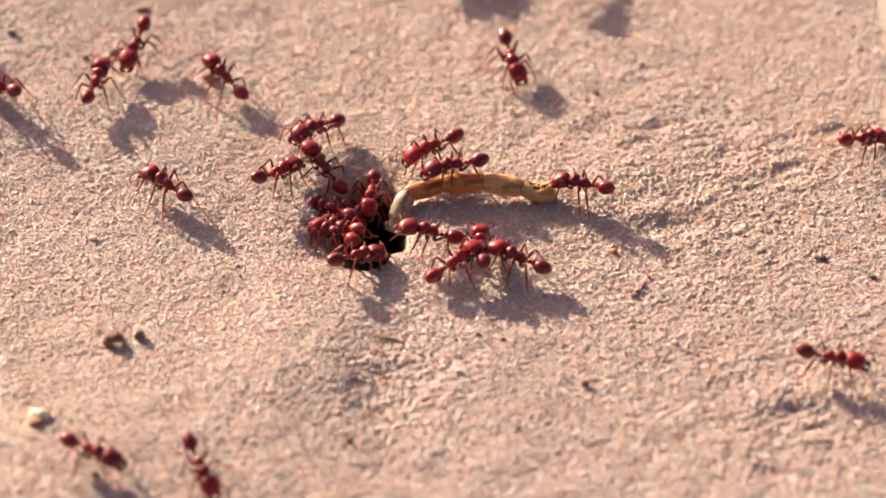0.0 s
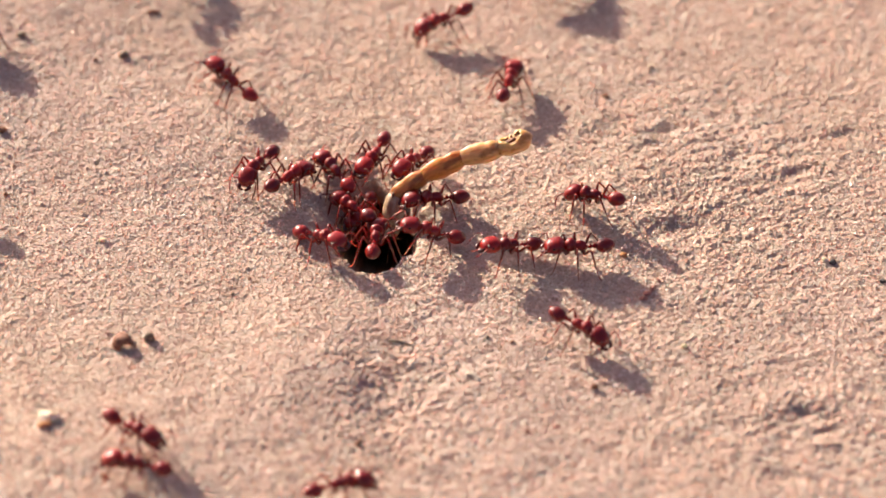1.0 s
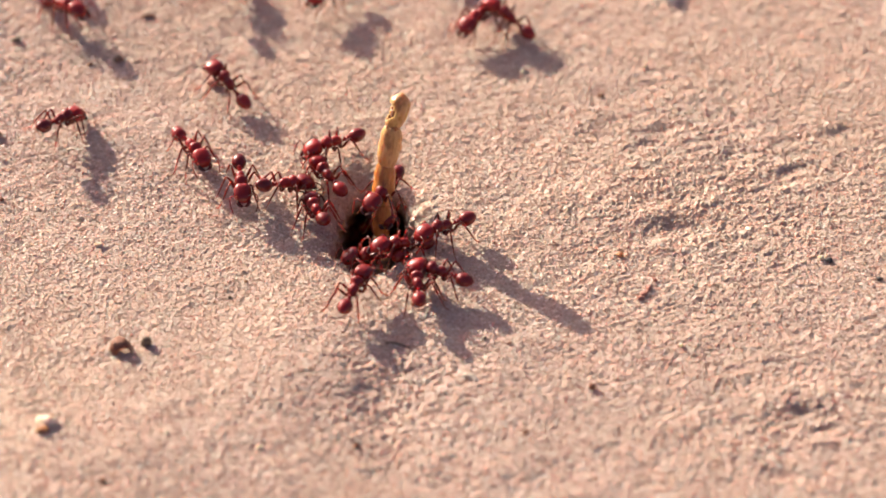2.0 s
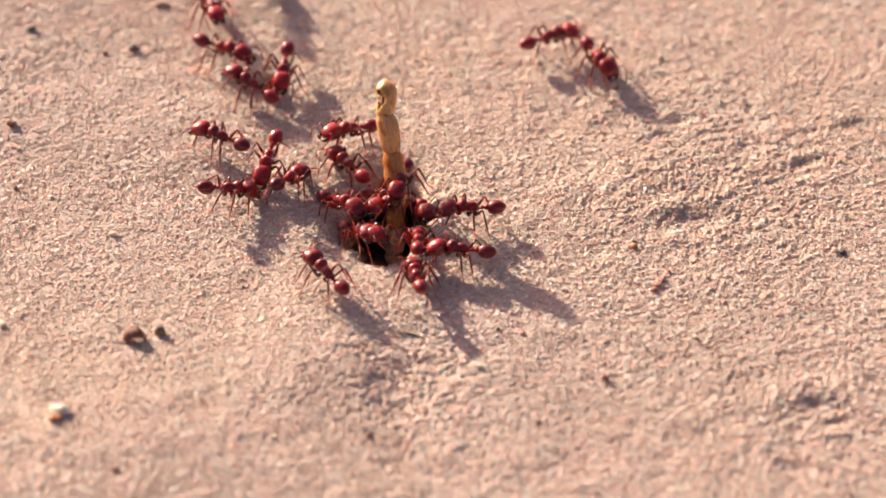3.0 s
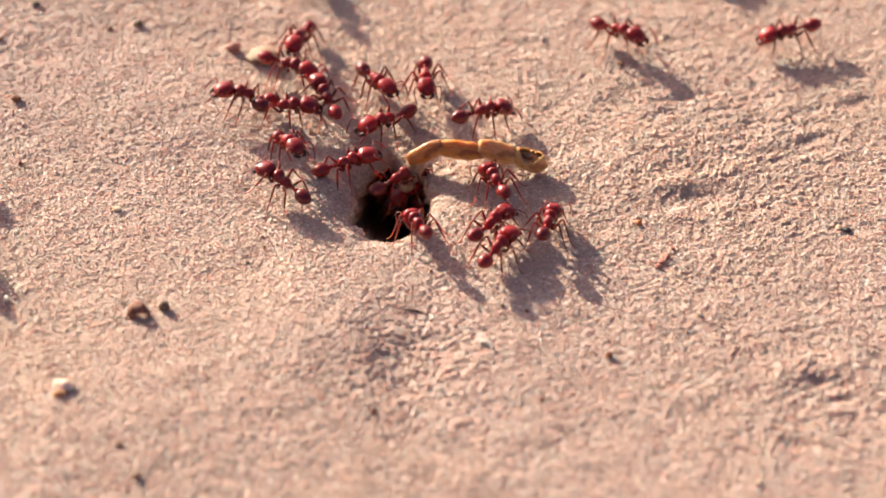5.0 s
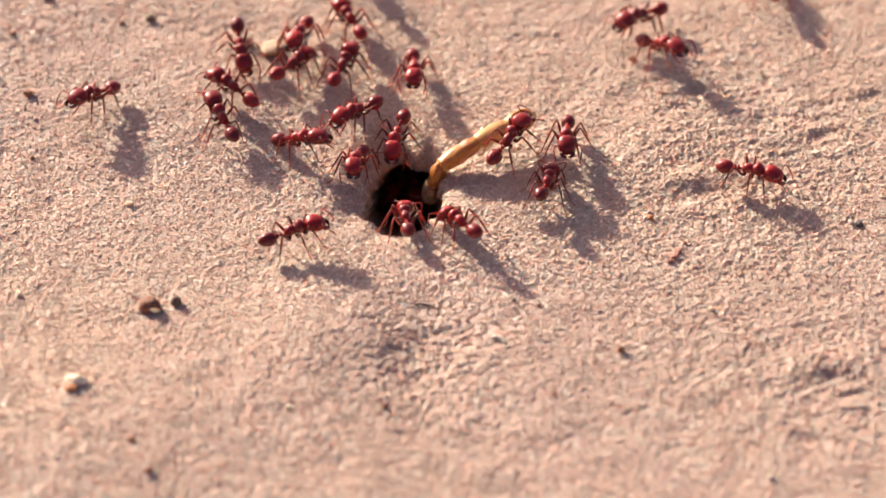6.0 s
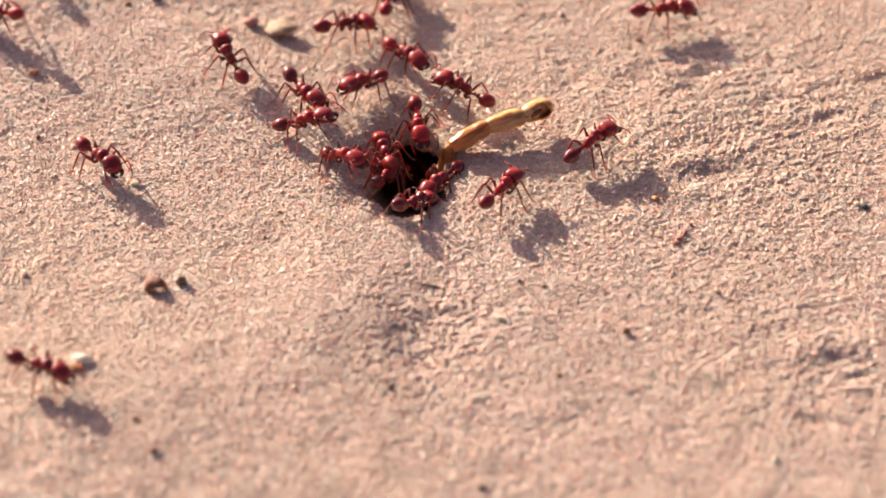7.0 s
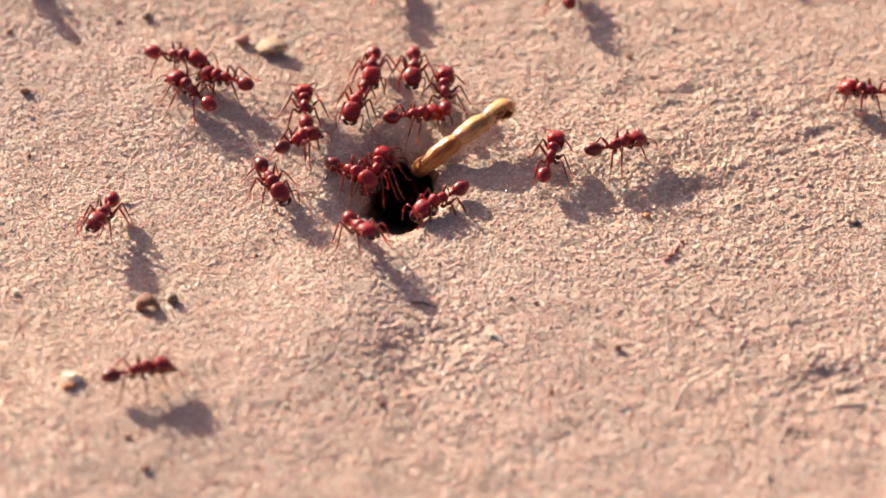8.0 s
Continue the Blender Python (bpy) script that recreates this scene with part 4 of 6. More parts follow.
    go([
        (0, 11.42, -2.4, 0, 156, 6.2), (0.2, 14.84, -2.53, 0, 137.2, -1.6), (0.5, 13.3, -1.58, 0, 147.6, -5.9), (0.7, 11.32, -0.12, 0, 150.9, -13.3),
        (1, 9.42, 0.51, 0, 207.6, 15.2), (1.2, 8.05, 0.42, 0, 206.3, 14.6), (1.5, 3.98, -3.31, 0.01, 179.6, 0), (1.7, 0.93, -4.69, 0.01, 152.4, 0),
        (2.8, 1.92, -2.14, 0.01, 181.8, 0), (3, 1.93, -1.79, -0, 174.1, 0), (3.2, 2.52, -2.2, 0.01, 172, 2.6), (3.5, 1.52, -1.12, 0.01, 164.9, -8.1),
        (3.7, -1.14, -1.45, -0.02, 187, 0), (4, -2.91, -2.44, -0.03, 130.1, -15.2), (4.2, -3.75, -2.75, -0.04, 111, -15.3),
        (4.5, -4.13, -1.29, -0.09, 133.3, -22), (4.7, -3.42, -1.55, -0.04, 110.2, -19.9), (5.8, -6.77, 1.01, -1.6, 112.7, -14.1),
        (6, -6.83, 0.65, -1.6, 93.8, -14.9), (6.2, -6.99, 1.74, -2.6, 86.2, -15.5), (6.5, -8.72, 6.37, -5.6, 118.2, -33.6),
        (6.8, -8.09, 37.21, -26.2, 118.2, -20), (8, -8.09, 37.21, -26.2, 118.2, -20),
    ])
    go([
        (0, 3.65, -3.24, 0.01, 34.7, 12.2), (0.2, 6.99, 1.63, 0, 55, 6.9), (0.35, 7.04, 3.86, 0.01, 114.25, -7.55),
        (0.5, 7.08, 6.1, 0.02, 173.5, -22), (0.7, 4.04, 4.16, 0.01, 141.3, -21.4), (0.8, 1.45, 4.27, -0.8, 183.5, 0.9),
        (0.9, -1.15, 4.37, -1.6, 225.7, 23.2), (1.1, -6.59, 38.69, -27.3, 225.7, -20), (4.9, -6.59, 38.69, -27.3, 225.7, -20),
        (5.05, -6.41, 31.31, -19.95, 172.5, -17.35), (5.2, -6.23, 10.43, -2.6, 119.3, -14.7), (5.8, -13.27, 35.8, 0.23, 86.8, -0),
        (6, -14.5, 38.58, 0.28, 118, -0.8), (6.2, -10.19, 37.99, 0.19, 88.9, -3.6), (6.5, -10.23, 38.05, 0.19, 94.8, -4.5),
        (6.7, -10.47, 38.94, 0.21, 91.8, -5.5), (7, -10.12, 39.42, 0.2, 83.5, -1.6), (7.3, -9.76, 46.97, 0.27, 90.4, -2.4),
        (8, -9.76, 46.97, 0.27, 90.4, -2.4),
    ])
    go([
        (0, -66.62, 26.96, 0.63, 0.1, -22), (1.2, -66.62, 26.96, 0.63, 0.1, -22), (1.5, -60.54, 27.85, 0.72, -26.2, 19.9),
        (1.7, -54.11, 27.13, 0.74, 7.4, -22), (2.067, -45.25, 24.44, 0.76, 59.47, -14.67), (2.433, -36.39, 21.76, 0.79, 111.53, -7.33),
        (2.8, -27.53, 19.07, 0.81, 163.6, 0), (3, -28.21, 19.32, 0.83, 149.2, 0), (3.2, -27.73, 18.94, 0.8, 144.7, 7.9),
        (3.5, -29.06, 20.44, 0.91, 136.8, 0), (3.7, -29.5, 20.69, 0.93, 149, 9.3), (4, -36.5, 19.63, 0.79, 172.6, 5.3),
        (4.2, -41.52, 16.56, 0.42, 212, 18.3), (4.5, -52.53, 10.28, 0.13, 202.3, 11.7), (4.7, -60.82, 3.84, 0.06, 199.7, 7.3),
        (4.9, -59.89, -2.79, 0.05, 141.43, 3.83), (5.1, -58.95, -9.43, 0.03, 83.17, 0.37), (5.3, -58.02, -16.06, 0.02, 24.9, -3.1),
        (5.8, -31.93, -9.31, 0.05, 3.7, 0), (6, -20.52, -4.16, 0.16, 19.6, 10.1), (6.2, -15.39, -0.3, -0.07, 20.6, 10.3),
        (6.5, -13.67, -3.77, 0.12, 14.6, 0), (6.7, -9.41, -4.43, -0.14, 23.7, 0), (7, -6.29, -0.09, -1.6, 51, -24.6),
        (7.2, -6.83, -0.47, -1.6, 53.6, -10.7), (7.5, -6.39, -1.69, -1.1, 72.7, -8.8), (7.7, -6.43, 0.26, -1.6, 71.4, -15.9),
        (7.9, -4.94, 40.18, -28.4, 71.4, -20), (8, -4.94, 40.18, -28.4, 71.4, -20),
    ])
    go([
        (0, -12.7, 16.18, -0.8, 136.9, 30.5), (0.2, -12.36, 15.99, -0.8, 117.2, -0), (0.5, -12.21, 16.62, -0.8, 126.3, 0),
        (0.7, -12.48, 16, -0.8, 117.5, 0), (1, -12.57, 16.07, -0.8, 120.3, 0), (1.2, -12.51, 16, -0.8, 118.1, 0),
        (1.5, -12.15, 15.41, -1, 113.3, -1.4), (1.7, -12.56, 15.16, -0.8, 116.5, -5.4), (2.8, -12.81, 15.53, -0.42, 123.5, 16.8),
        (3, -12.19, 15.58, -0.67, 127.1, -0), (3.2, -13.22, 14.93, -0.22, 122.9, 0.2), (3.5, -14.08, 15.09, 0.18, 123.7, 2.4),
        (3.7, -14.75, 15.35, 0.23, 130.4, 9.7), (4, -14.45, 14.59, 0.21, 118.8, -10.7), (4.2, -14.77, 20.07, 0.27, 123, 10),
        (4.5, -15.15, 21.37, 0.29, 112.9, 9.6), (4.7, -15.08, 22.77, 0.28, 113.6, 6.9), (5.8, -17.66, 23.07, 0.4, 104.2, 19.7),
        (6, -15.11, 28.78, 0.25, 69.8, 6.3), (6.2, -15.57, 32.2, 0.26, 25.4, 12.7), (6.5, -10.7, 30.4, 0.15, -18.9, 9.9),
        (6.7, -11.41, 30.8, 0.16, -31.1, 15.8), (7, -7.96, 27.54, 0.1, -52.1, 8.7), (7.2, -5.61, 27.26, 0.07, -62.8, 21.3),
        (7.5, -4.92, 26.18, 0.07, -75.5, 10.6), (7.7, -5.43, 30.15, 0.08, -59.3, 17.7), (8, -5.61, 28.32, 0.08, -91.8, 9.2),
    ], "red harvester ant crowding beside the nest hole")
    go([
        (0, 0.72, 2.45, -0.03, -173.7, 22), (0.2, 0.43, 2.18, -0.05, -151.2, 21.9), (0.5, -0.38, 2.78, -0.09, -219.9, -18.4),
        (0.6, -1.8, 1.61, -0.48, -177.7, -3.5), (0.7, -3.22, 0.75, -1.1, -135.4, 11.4), (1, -0.26, 3.11, -0.09, -173.7, 22),
        (1.2, 1.51, 2.74, 0.01, -168.2, 22), (1.5, -1.35, 0.76, -0.03, -154.2, 15.3), (1.7, -3.33, 3.58, -1.6, -137.9, 24.1),
        (2.25, -4.25, 1.82, -1.6, -191.25, -3.35), (2.8, -5.18, 0.07, -1.6, -244.6, -30.8), (3, -3.27, 1.81, -1.6, -270, -23.1),
        (3.2, -4.53, 9.2, -5.6, -240.7, -32.6), (3.5, -5.75, 2.61, -2.6, -253, -17.9), (3.7, -5.93, 41.66, -29.5, -253, -20),
        (3.75, -5.55, 34.66, -24.53, -308.53, -6.13), (3.8, -5.17, 27.65, -19.57, -364.07, 7.73), (3.85, -4.79, 7.15, -4.6, -419.6, 21.6),
        (3.925, -3.75, 4.25, -2.4, -373.05, -0.2), (4, -2.72, 1.31, -0.16, -326.5, -22), (4.2, 0.04, 1.15, -0.05, -326.5, -14.6),
        (4.5, 3.02, -1.11, -0, -398.9, 21.1), (4.7, 5.84, -0.96, 0, -337, 0.3), (5.25, 4.09, -2.47, 0.01, -295, -2.35),
        (5.8, 2.35, -3.98, 0.01, -253, -5), (6, -0.2, -1.97, -0, -236.6, -14.5), (6.2, 0.98, -1.83, 0.01, -260.8, -14.7),
        (6.5, 4.54, 0.24, 0, -303.5, -8), (6.7, 4.25, 0.19, 0, -302.6, -5.2), (7, 4.3, 0.48, 0, -304.8, -1.7), (7.2, 5.99, 1.99, 0, -314.6, 2.9),
        (7.5, 11.01, 8.08, 0.07, -280.4, 1.2), (7.7, 10.57, 7.26, 0.05, -273, 4.1), (7.85, 4.22, 5.48, -0.78, -207, 2.05),
        (8, -2.12, 3.7, -1.6, -141, 0),
    ])
    go([
        (0, 6.88, -0.27, 0, 94.5, -4.5), (0.2, 8.45, 7.9, 0.03, 114, -6.8), (0.5, 10.36, 6.1, 0.04, 84, 0.3), (0.7, 9.2, 13.73, 1.4, 105.1, 12),
        (1, 9.56, 33.63, 0.02, 76, -2.8), (1.2, 24.89, 47.37, 0.01, 21, -5), (1.5, 31.57, 51.58, 0, 84.6, -1), (1.7, 32.44, 63.56, 0, 86, -0.3),
        (2.2, 26.1, 63.27, 0.01, 27.37, -3.33), (2.7, 19.75, 62.98, 0.02, -31.27, -6.37), (3.2, 13.41, 62.69, 0.03, -89.9, -9.4),
        (3.5, 10.07, 43.39, 0.03, -94.2, -1.8), (3.7, 4.61, 37.03, 0.04, -142.5, -18.2), (4, -7.65, 31.68, 0.11, -134.4, -0),
        (4.2, -7.75, 31.55, 0.11, -123.9, 6.2), (4.5, -5.1, 30.6, 0.08, -108.3, 6.7), (4.7, -2.37, 27.26, 0.05, -94.7, 4.8),
        (5.8, -6.23, 31.01, 0.09, -84.9, 8.8), (6, -6.02, 28.58, 0.08, -87.6, 7.5), (6.2, -7.27, 26.33, 0.09, -109.6, 9.2),
        (6.5, -8.97, 24.09, 0.11, -116.7, 7.1), (6.7, -11.31, 21.95, 0.14, -122.2, 13.3), (7, -12.9, 21.49, 0.21, -130.9, 17.3),
        (7.2, -13.58, 21.88, 0.23, -135.3, 15.2), (7.5, -13.41, 21.4, 0.22, -124.1, 18.8), (7.7, -13.24, 21.66, 0.22, -118.7, 16.9),
        (8, -12.68, 21.44, 0.2, -105.6, 3.7),
    ])
    go([
        (0, 77.51, 29.43, 0, -128, -8.3), (0.3, 69.19, 24.47, 0, -127.6, -7.5), (0.5, 53.9, 14.43, 0, -126.2, -11), (0.7, 37.22, -1.28, 0, -147, 0),
        (0.8, 27.74, -1.28, 0, -157.5, 1), (1, 17.65, 0.3, 0.01, -177.8, 0), (1.2, 15.56, 1.61, 0.01, -175, 0), (1.5, 8.7, 5.32, 0.02, -188.1, 0),
        (1.7, 4.45, 4.15, 0.01, -158, 0), (2.8, 0.38, 6.82, -1.1, -144.8, 13.2), (3, 3.18, 6.16, 0.01, -173.6, 5.3),
        (3.2, 5.73, 8.88, 0.02, -198.5, -3.1), (3.5, 3.95, 11.45, 0.01, -197.4, 5), (3.7, 7.92, 9.84, 0.04, -225.2, -2.7),
        (4, 3.38, 8.71, 0.01, -155.2, 15.2), (4.2, 3.37, 12.13, 0.9, -125.5, 24.9), (4.5, 4.03, 7.67, 0.01, -108.3, 2.1),
        (4.6, 4.9, 6.58, 0.01, -158.2, -6.65), (4.7, 5.77, 5.46, 0.01, -208.1, -15.4), (5.25, 5.45, 8.24, 0.7, -266.5, -6.15),
        (5.8, 5.13, 11.02, 1.4, -324.9, 3.1), (6, 5.86, 10.98, 2.4, -302.9, 20.3), (6.2, 4.97, 12.91, 2.4, -297.1, 19.6),
        (6.5, 0.95, 18.12, 0.02, -249.8, -9.8), (6.7, 0.17, 19.96, 0.03, -226.9, 0.7), (7, -0.33, 20.18, 0.03, -207.9, 16.3),
        (7.2, -1.12, 22.35, 0.03, -216, 7.1), (7.5, -5.04, 23.28, 0.06, -212.1, 20.9), (7.7, -2.78, 22.57, 0.04, -249.8, 10.6),
        (8, -1.69, 23.21, 0.04, -270.4, 7.4),
    ], "red harvester ant hauling at the amber pod")
    go([
        (0, -8.25, -1.45, -0.6, 36.9, -20.3), (0.2, -6.84, -3.38, -0.18, 11.7, -4.6), (0.5, 4.21, -4.9, 0.01, 17.6, 0),
        (0.7, 4.81, -5.4, 0.01, 28.6, 0), (1, 17.45, -14.49, 0.02, -35.1, -5.2), (1.2, 23.69, -24.9, 0, -72.6, 1.6),
        (1.5, 28.73, -36.72, 0, -44, -11), (1.7, 35.91, -40.08, 0, -29.7, -1), (1.9, 43.44, -50.79, 0, -31.1, 0.4), (2.3, 56, -63.69, 0, -32, -6.6),
        (8, 56, -63.69, 0, -32, -6.6),
    ], "red harvester ant running off over open sand")
    go([
        (0, -62.24, 43.47, 1.75, -42, -5), (1.2, -62.24, 43.47, 1.75, -42, -5), (1.5, -54.51, 34.34, 1.17, -60.1, -14.8),
        (1.7, -43.31, 19.59, 0.55, -57.9, -0.6), (2.8, -20.41, 20.8, 0.55, -84.7, -1.2), (3, -22.09, 15.56, 0.48, -104.2, -16.6),
        (3.2, -23.46, 11.6, 0.31, -94.7, -4.1), (3.5, -22.77, 8.42, 0.18, -73, -4), (3.7, -19.92, 4.11, 0.07, -37.7, 0.9),
        (4, -15.27, 6.98, -0.23, 35.3, -14), (4.2, -13.49, 8.8, -1.1, -10.2, 0), (4.5, -13.04, 11.71, -1.07, 18.1, -22),
        (4.7, -12.26, 11.61, -1.25, 34.8, 1.7), (5.25, -13.75, 12, -0.71, -18.3, 11.5), (5.8, -15.25, 12.22, -0.03, -71.4, 21.3),
        (6, -13.01, 11.33, -1.01, -101.9, 19.6), (6.2, -12.57, 11.12, -1.12, -105.7, 21.2), (6.5, -13.83, 6.68, -0.91, -36.9, 22),
        (6.7, -15.3, 7.78, -0.02, -43.4, 22), (7, -15.48, 7.06, -0.14, -49.2, 22), (7.2, -14.15, 8.24, -0.36, -7.3, 22),
        (7.35, -13.96, 5.74, -0.64, -52.5, 21.9), (7.5, -13.77, 3.24, -0.92, -97.6, 21.9), (7.7, -13.16, 3.52, -1.18, -81.5, 22),
        (8, -12.24, -3.38, -0.12, -65.9, 22),
    ])
    go([
        (0, -80.5, 27.92, 0.46, -41.5, 13), (3, -80.5, 27.92, 0.46, -41.5, 13), (3.7, -59.02, 16.66, 0.27, -43.4, 10.5),
        (4, -38.86, 7.42, 0.1, -21.1, 0), (4.2, -25.5, -0.02, 0.05, -15, -0), (4.5, -10.49, 2.55, -2.11, -14, 22), (4.7, -8.7, 1.65, -1.6, -56, 26.6),
        (4.9, -7.89, 43.15, -30.6, -56, -20), (7, -7.89, 43.15, -30.6, -56, -20), (7.3, -6.24, 13.4, -6.6, -115.2, 15.9),
        (7.5, -5.14, 11.7, -2.6, -117.9, 5.6), (7.7, -9.33, 13.26, -1.1, -99.9, 3.6), (7.8, -9.59, 12.04, -1.27, -40.57, 2.13),
        (7.9, -9.84, 10.83, -1.43, 18.77, 0.67), (8, -10.1, 9.61, -1.6, 78.1, -0.8),
    ])
    go([
        (0, -37.41, 39.1, 1.16, -109.9, -14.1), (0.2, -35.91, 28.98, 1.17, -88.1, -6.5), (0.5, -26.43, 18.3, 0.74, -43.5, -4.2),
        (0.7, -24.95, 7.96, 0.17, -76.7, 2), (1, -14.09, 3.02, -0.78, -37.4, 12.3), (1.2, -11.52, 4.84, -2.6, -44.9, 20.7),
        (1.4, -7.5, 44.64, -31.7, -44.9, -20), (2.3, -7.5, 44.64, -31.7, -44.9, -20), (2.55, -10.93, 29.73, -20.98, -3.6, -15.45),
        (2.8, -14.37, 1.62, -0.51, 37.7, -10.9), (2.9, -12.37, 2.65, -1.18, -5.1, 6.05), (3, -10.37, 3.98, -2.1, -47.9, 23),
        (3.2, -9.87, 3.31, -2.1, -66.9, 27.3), (3.35, -9.67, 4.18, -2.1, -13.15, 4.7), (3.5, -9.47, 5.06, -2.1, 40.6, -17.9),
        (3.7, -7.93, 9.31, -6.6, 114.3, -30.5), (3.8, -8.84, 8.55, -5.93, 62.83, -13.43), (3.9, -9.76, 7.8, -5.26, 11.37, 3.63),
        (4, -10.67, 7.04, -4.59, -40.1, 20.7), (4.1, -9.56, 7.95, -5.59, 9.75, -0.4), (4.2, -8.45, 8.85, -6.6, 59.6, -21.5),
        (4.4, -7.5, 44.64, -31.7, 59.6, -20), (6.8, -7.5, 44.64, -31.7, 59.6, -20), (7, -10.22, 9.57, -1.6, 102.8, -7.7),
        (7.2, -13.42, 13.12, -0.23, 125.8, 4.5), (7.5, -15.97, 14.34, 0.25, 128.6, 17.9), (7.7, -16.37, 15.78, 0.29, 119.4, 5.6),
        (8, -19.33, 19.61, 0.48, 92.3, -1.3),
    ])
    go([
        (0, -11.31, 4.3, -1.6, 136.1, -15), (0.2, -19.34, 2.71, 0.06, 154.9, 0), (0.5, -32.03, 13.66, 0.43, 107.3, 22),
        (0.7, -44.76, 27.66, 0.98, 128.9, 20.4), (0.9, -54.96, 36.01, 1.28, 128.1, 8.2), (1.2, -63.7, 52.09, 2.27, 120, 5.5),
        (1.567, -58.28, 54.12, 2.29, 60.03, 1.7), (1.933, -52.86, 56.15, 2.3, 0.07, -2.1), (2.3, -47.44, 58.18, 2.32, -59.9, -5.9),
        (2.8, -35.74, 47.58, 1.35, -66, 3), (3, -30.47, 46.37, 1.04, -75.4, 10.6), (3.2, -26.2, 43.3, 0.75, -65.8, 6.8),
        (3.5, -23.82, 41.42, 0.61, -68.4, 2.5), (3.7, -24.58, 40.15, 0.62, -79.2, 6.7), (4, -24.97, 37.29, 0.6, -79.4, -1),
        (4.2, -25.31, 31.68, 0.66, -86.4, -4.5), (4.5, -23.11, 30.92, 0.56, -29.4, 2.1), (4.7, -20.21, 30.44, 0.43, -43.4, -0.9),
        (5.25, -21.23, 28.68, 0.52, 4.85, 2.9), (5.8, -22.25, 26.91, 0.6, 53.1, 6.7), (6, -21.41, 28.69, 0.52, 53.2, -4.3),
        (6.2, -23.62, 37.89, 0.55, 50.9, -16.2), (6.3, -26.11, 36.95, 0.66, 106.67, -9.43), (6.4, -28.6, 36.02, 0.78, 162.43, -2.67),
        (6.5, -31.09, 35.08, 0.89, 218.2, 4.1), (6.7, -43.19, 32.87, 1.19, 161.9, -13.5), (7, -60.48, 33.86, 1.09, 153.6, -17),
        (7.05, -64.11, 36.67, 1.23, 227.2, -1.75), (7.1, -67.73, 39.49, 1.37, 300.8, 13.5), (7.2, -60.86, 36.41, 1.26, 324.3, 10.1),
        (7.5, -54.01, 24.92, 0.62, 317.6, 2.4), (7.7, -44.81, 27.61, 0.98, 344.5, 8.6), (8, -35.92, 28.91, 1.17, 340.7, 3.7),
    ], "red harvester ant pulling at a seed husk")
    go([
        (0, -11.86, 10.44, -2.87, 139.1, -13.2), (0.2, -12.17, 8.58, -1.6, 134.1, -17.3), (0.5, -10.82, 10.25, -1.6, 124.5, -21.5),
        (0.7, -11.11, 9.58, -1.6, 131.8, -16.1), (1, -10.34, 9.83, -1.6, 131.4, -12.5), (1.2, -11.36, 10.25, -1.6, 130.2, -12.1),
        (1.5, -13.48, 9.72, -1.1, 143, 0), (1.7, -14.09, 9.32, -1.1, 136.7, -6.9), (2.25, -14.5, 8.57, -0.58, 83.75, -13.5),
        (2.8, -14.91, 7.89, -0.12, 30.8, -20.1), (2.9, -13.9, 8.46, -0.77, -7.3, -1.1), (3, -12.89, 8.66, -1.1, -45.4, 17.9),
        (3.2, -12.38, 7.97, -1.52, -57.1, 18.5), (3.35, -12.54, 8.1, -1.49, -14.9, 1.1), (3.5, -12.69, 8.27, -1.48, 27.3, -16.2),
        (3.7, -14.67, 7.22, -0.43, 36.2, -20), (4, -5.42, 46.12, -32.8, 36.2, -20), (4.2, -5.42, 46.12, -32.8, 36.2, -20),
        (4.35, -11.06, 32.39, -21.37, 101.5, -6.4), (4.5, -16.7, 5.16, 0.07, 166.8, 7.2), (4.7, -18.62, 5.62, 0.09, 145.7, 8.6),
        (5.8, -27.88, 12.8, 0.4, 133.9, 13.7), (6, -30.05, 17.28, 0.72, 116.5, 15), (6.2, -34.72, 20.33, 0.89, 128.2, 0),
        (6.5, -53.58, 38.31, 1.43, 107.2, -11.1), (6.7, -58.4, 48.08, 2.1, 112.5, -7.6), (8, -58.4, 48.08, 2.1, 112.5, -7.6),
    ], "red harvester ant crowding beside the nest hole")
    go([
        (0, -42.07, 31.15, 1.16, 74.4, 7.7), (0.2, -43.38, 33.21, 1.2, 80.7, 5.6), (0.5, -43.38, 41.67, 1.45, 85.8, 2.8),
        (0.7, -38.69, 46.9, 1.48, 48.4, -20.1), (1, -34.14, 55.51, 1.52, 50.8, -8.4), (4, -22.94, 51.08, 0.92, 95.35, -10.55),
        (7, -11.73, 46.65, 0.31, 139.9, -12.7), (7.3, -16.63, 40.96, 0.37, 153.9, -16.6), (7.5, -21.04, 38.2, 0.46, 155.2, -13.9),
        (7.7, -28.92, 27.21, 0.99, 178.8, -22), (8, -29.64, 24.43, 1.04, 152.7, -9.7),
    ])
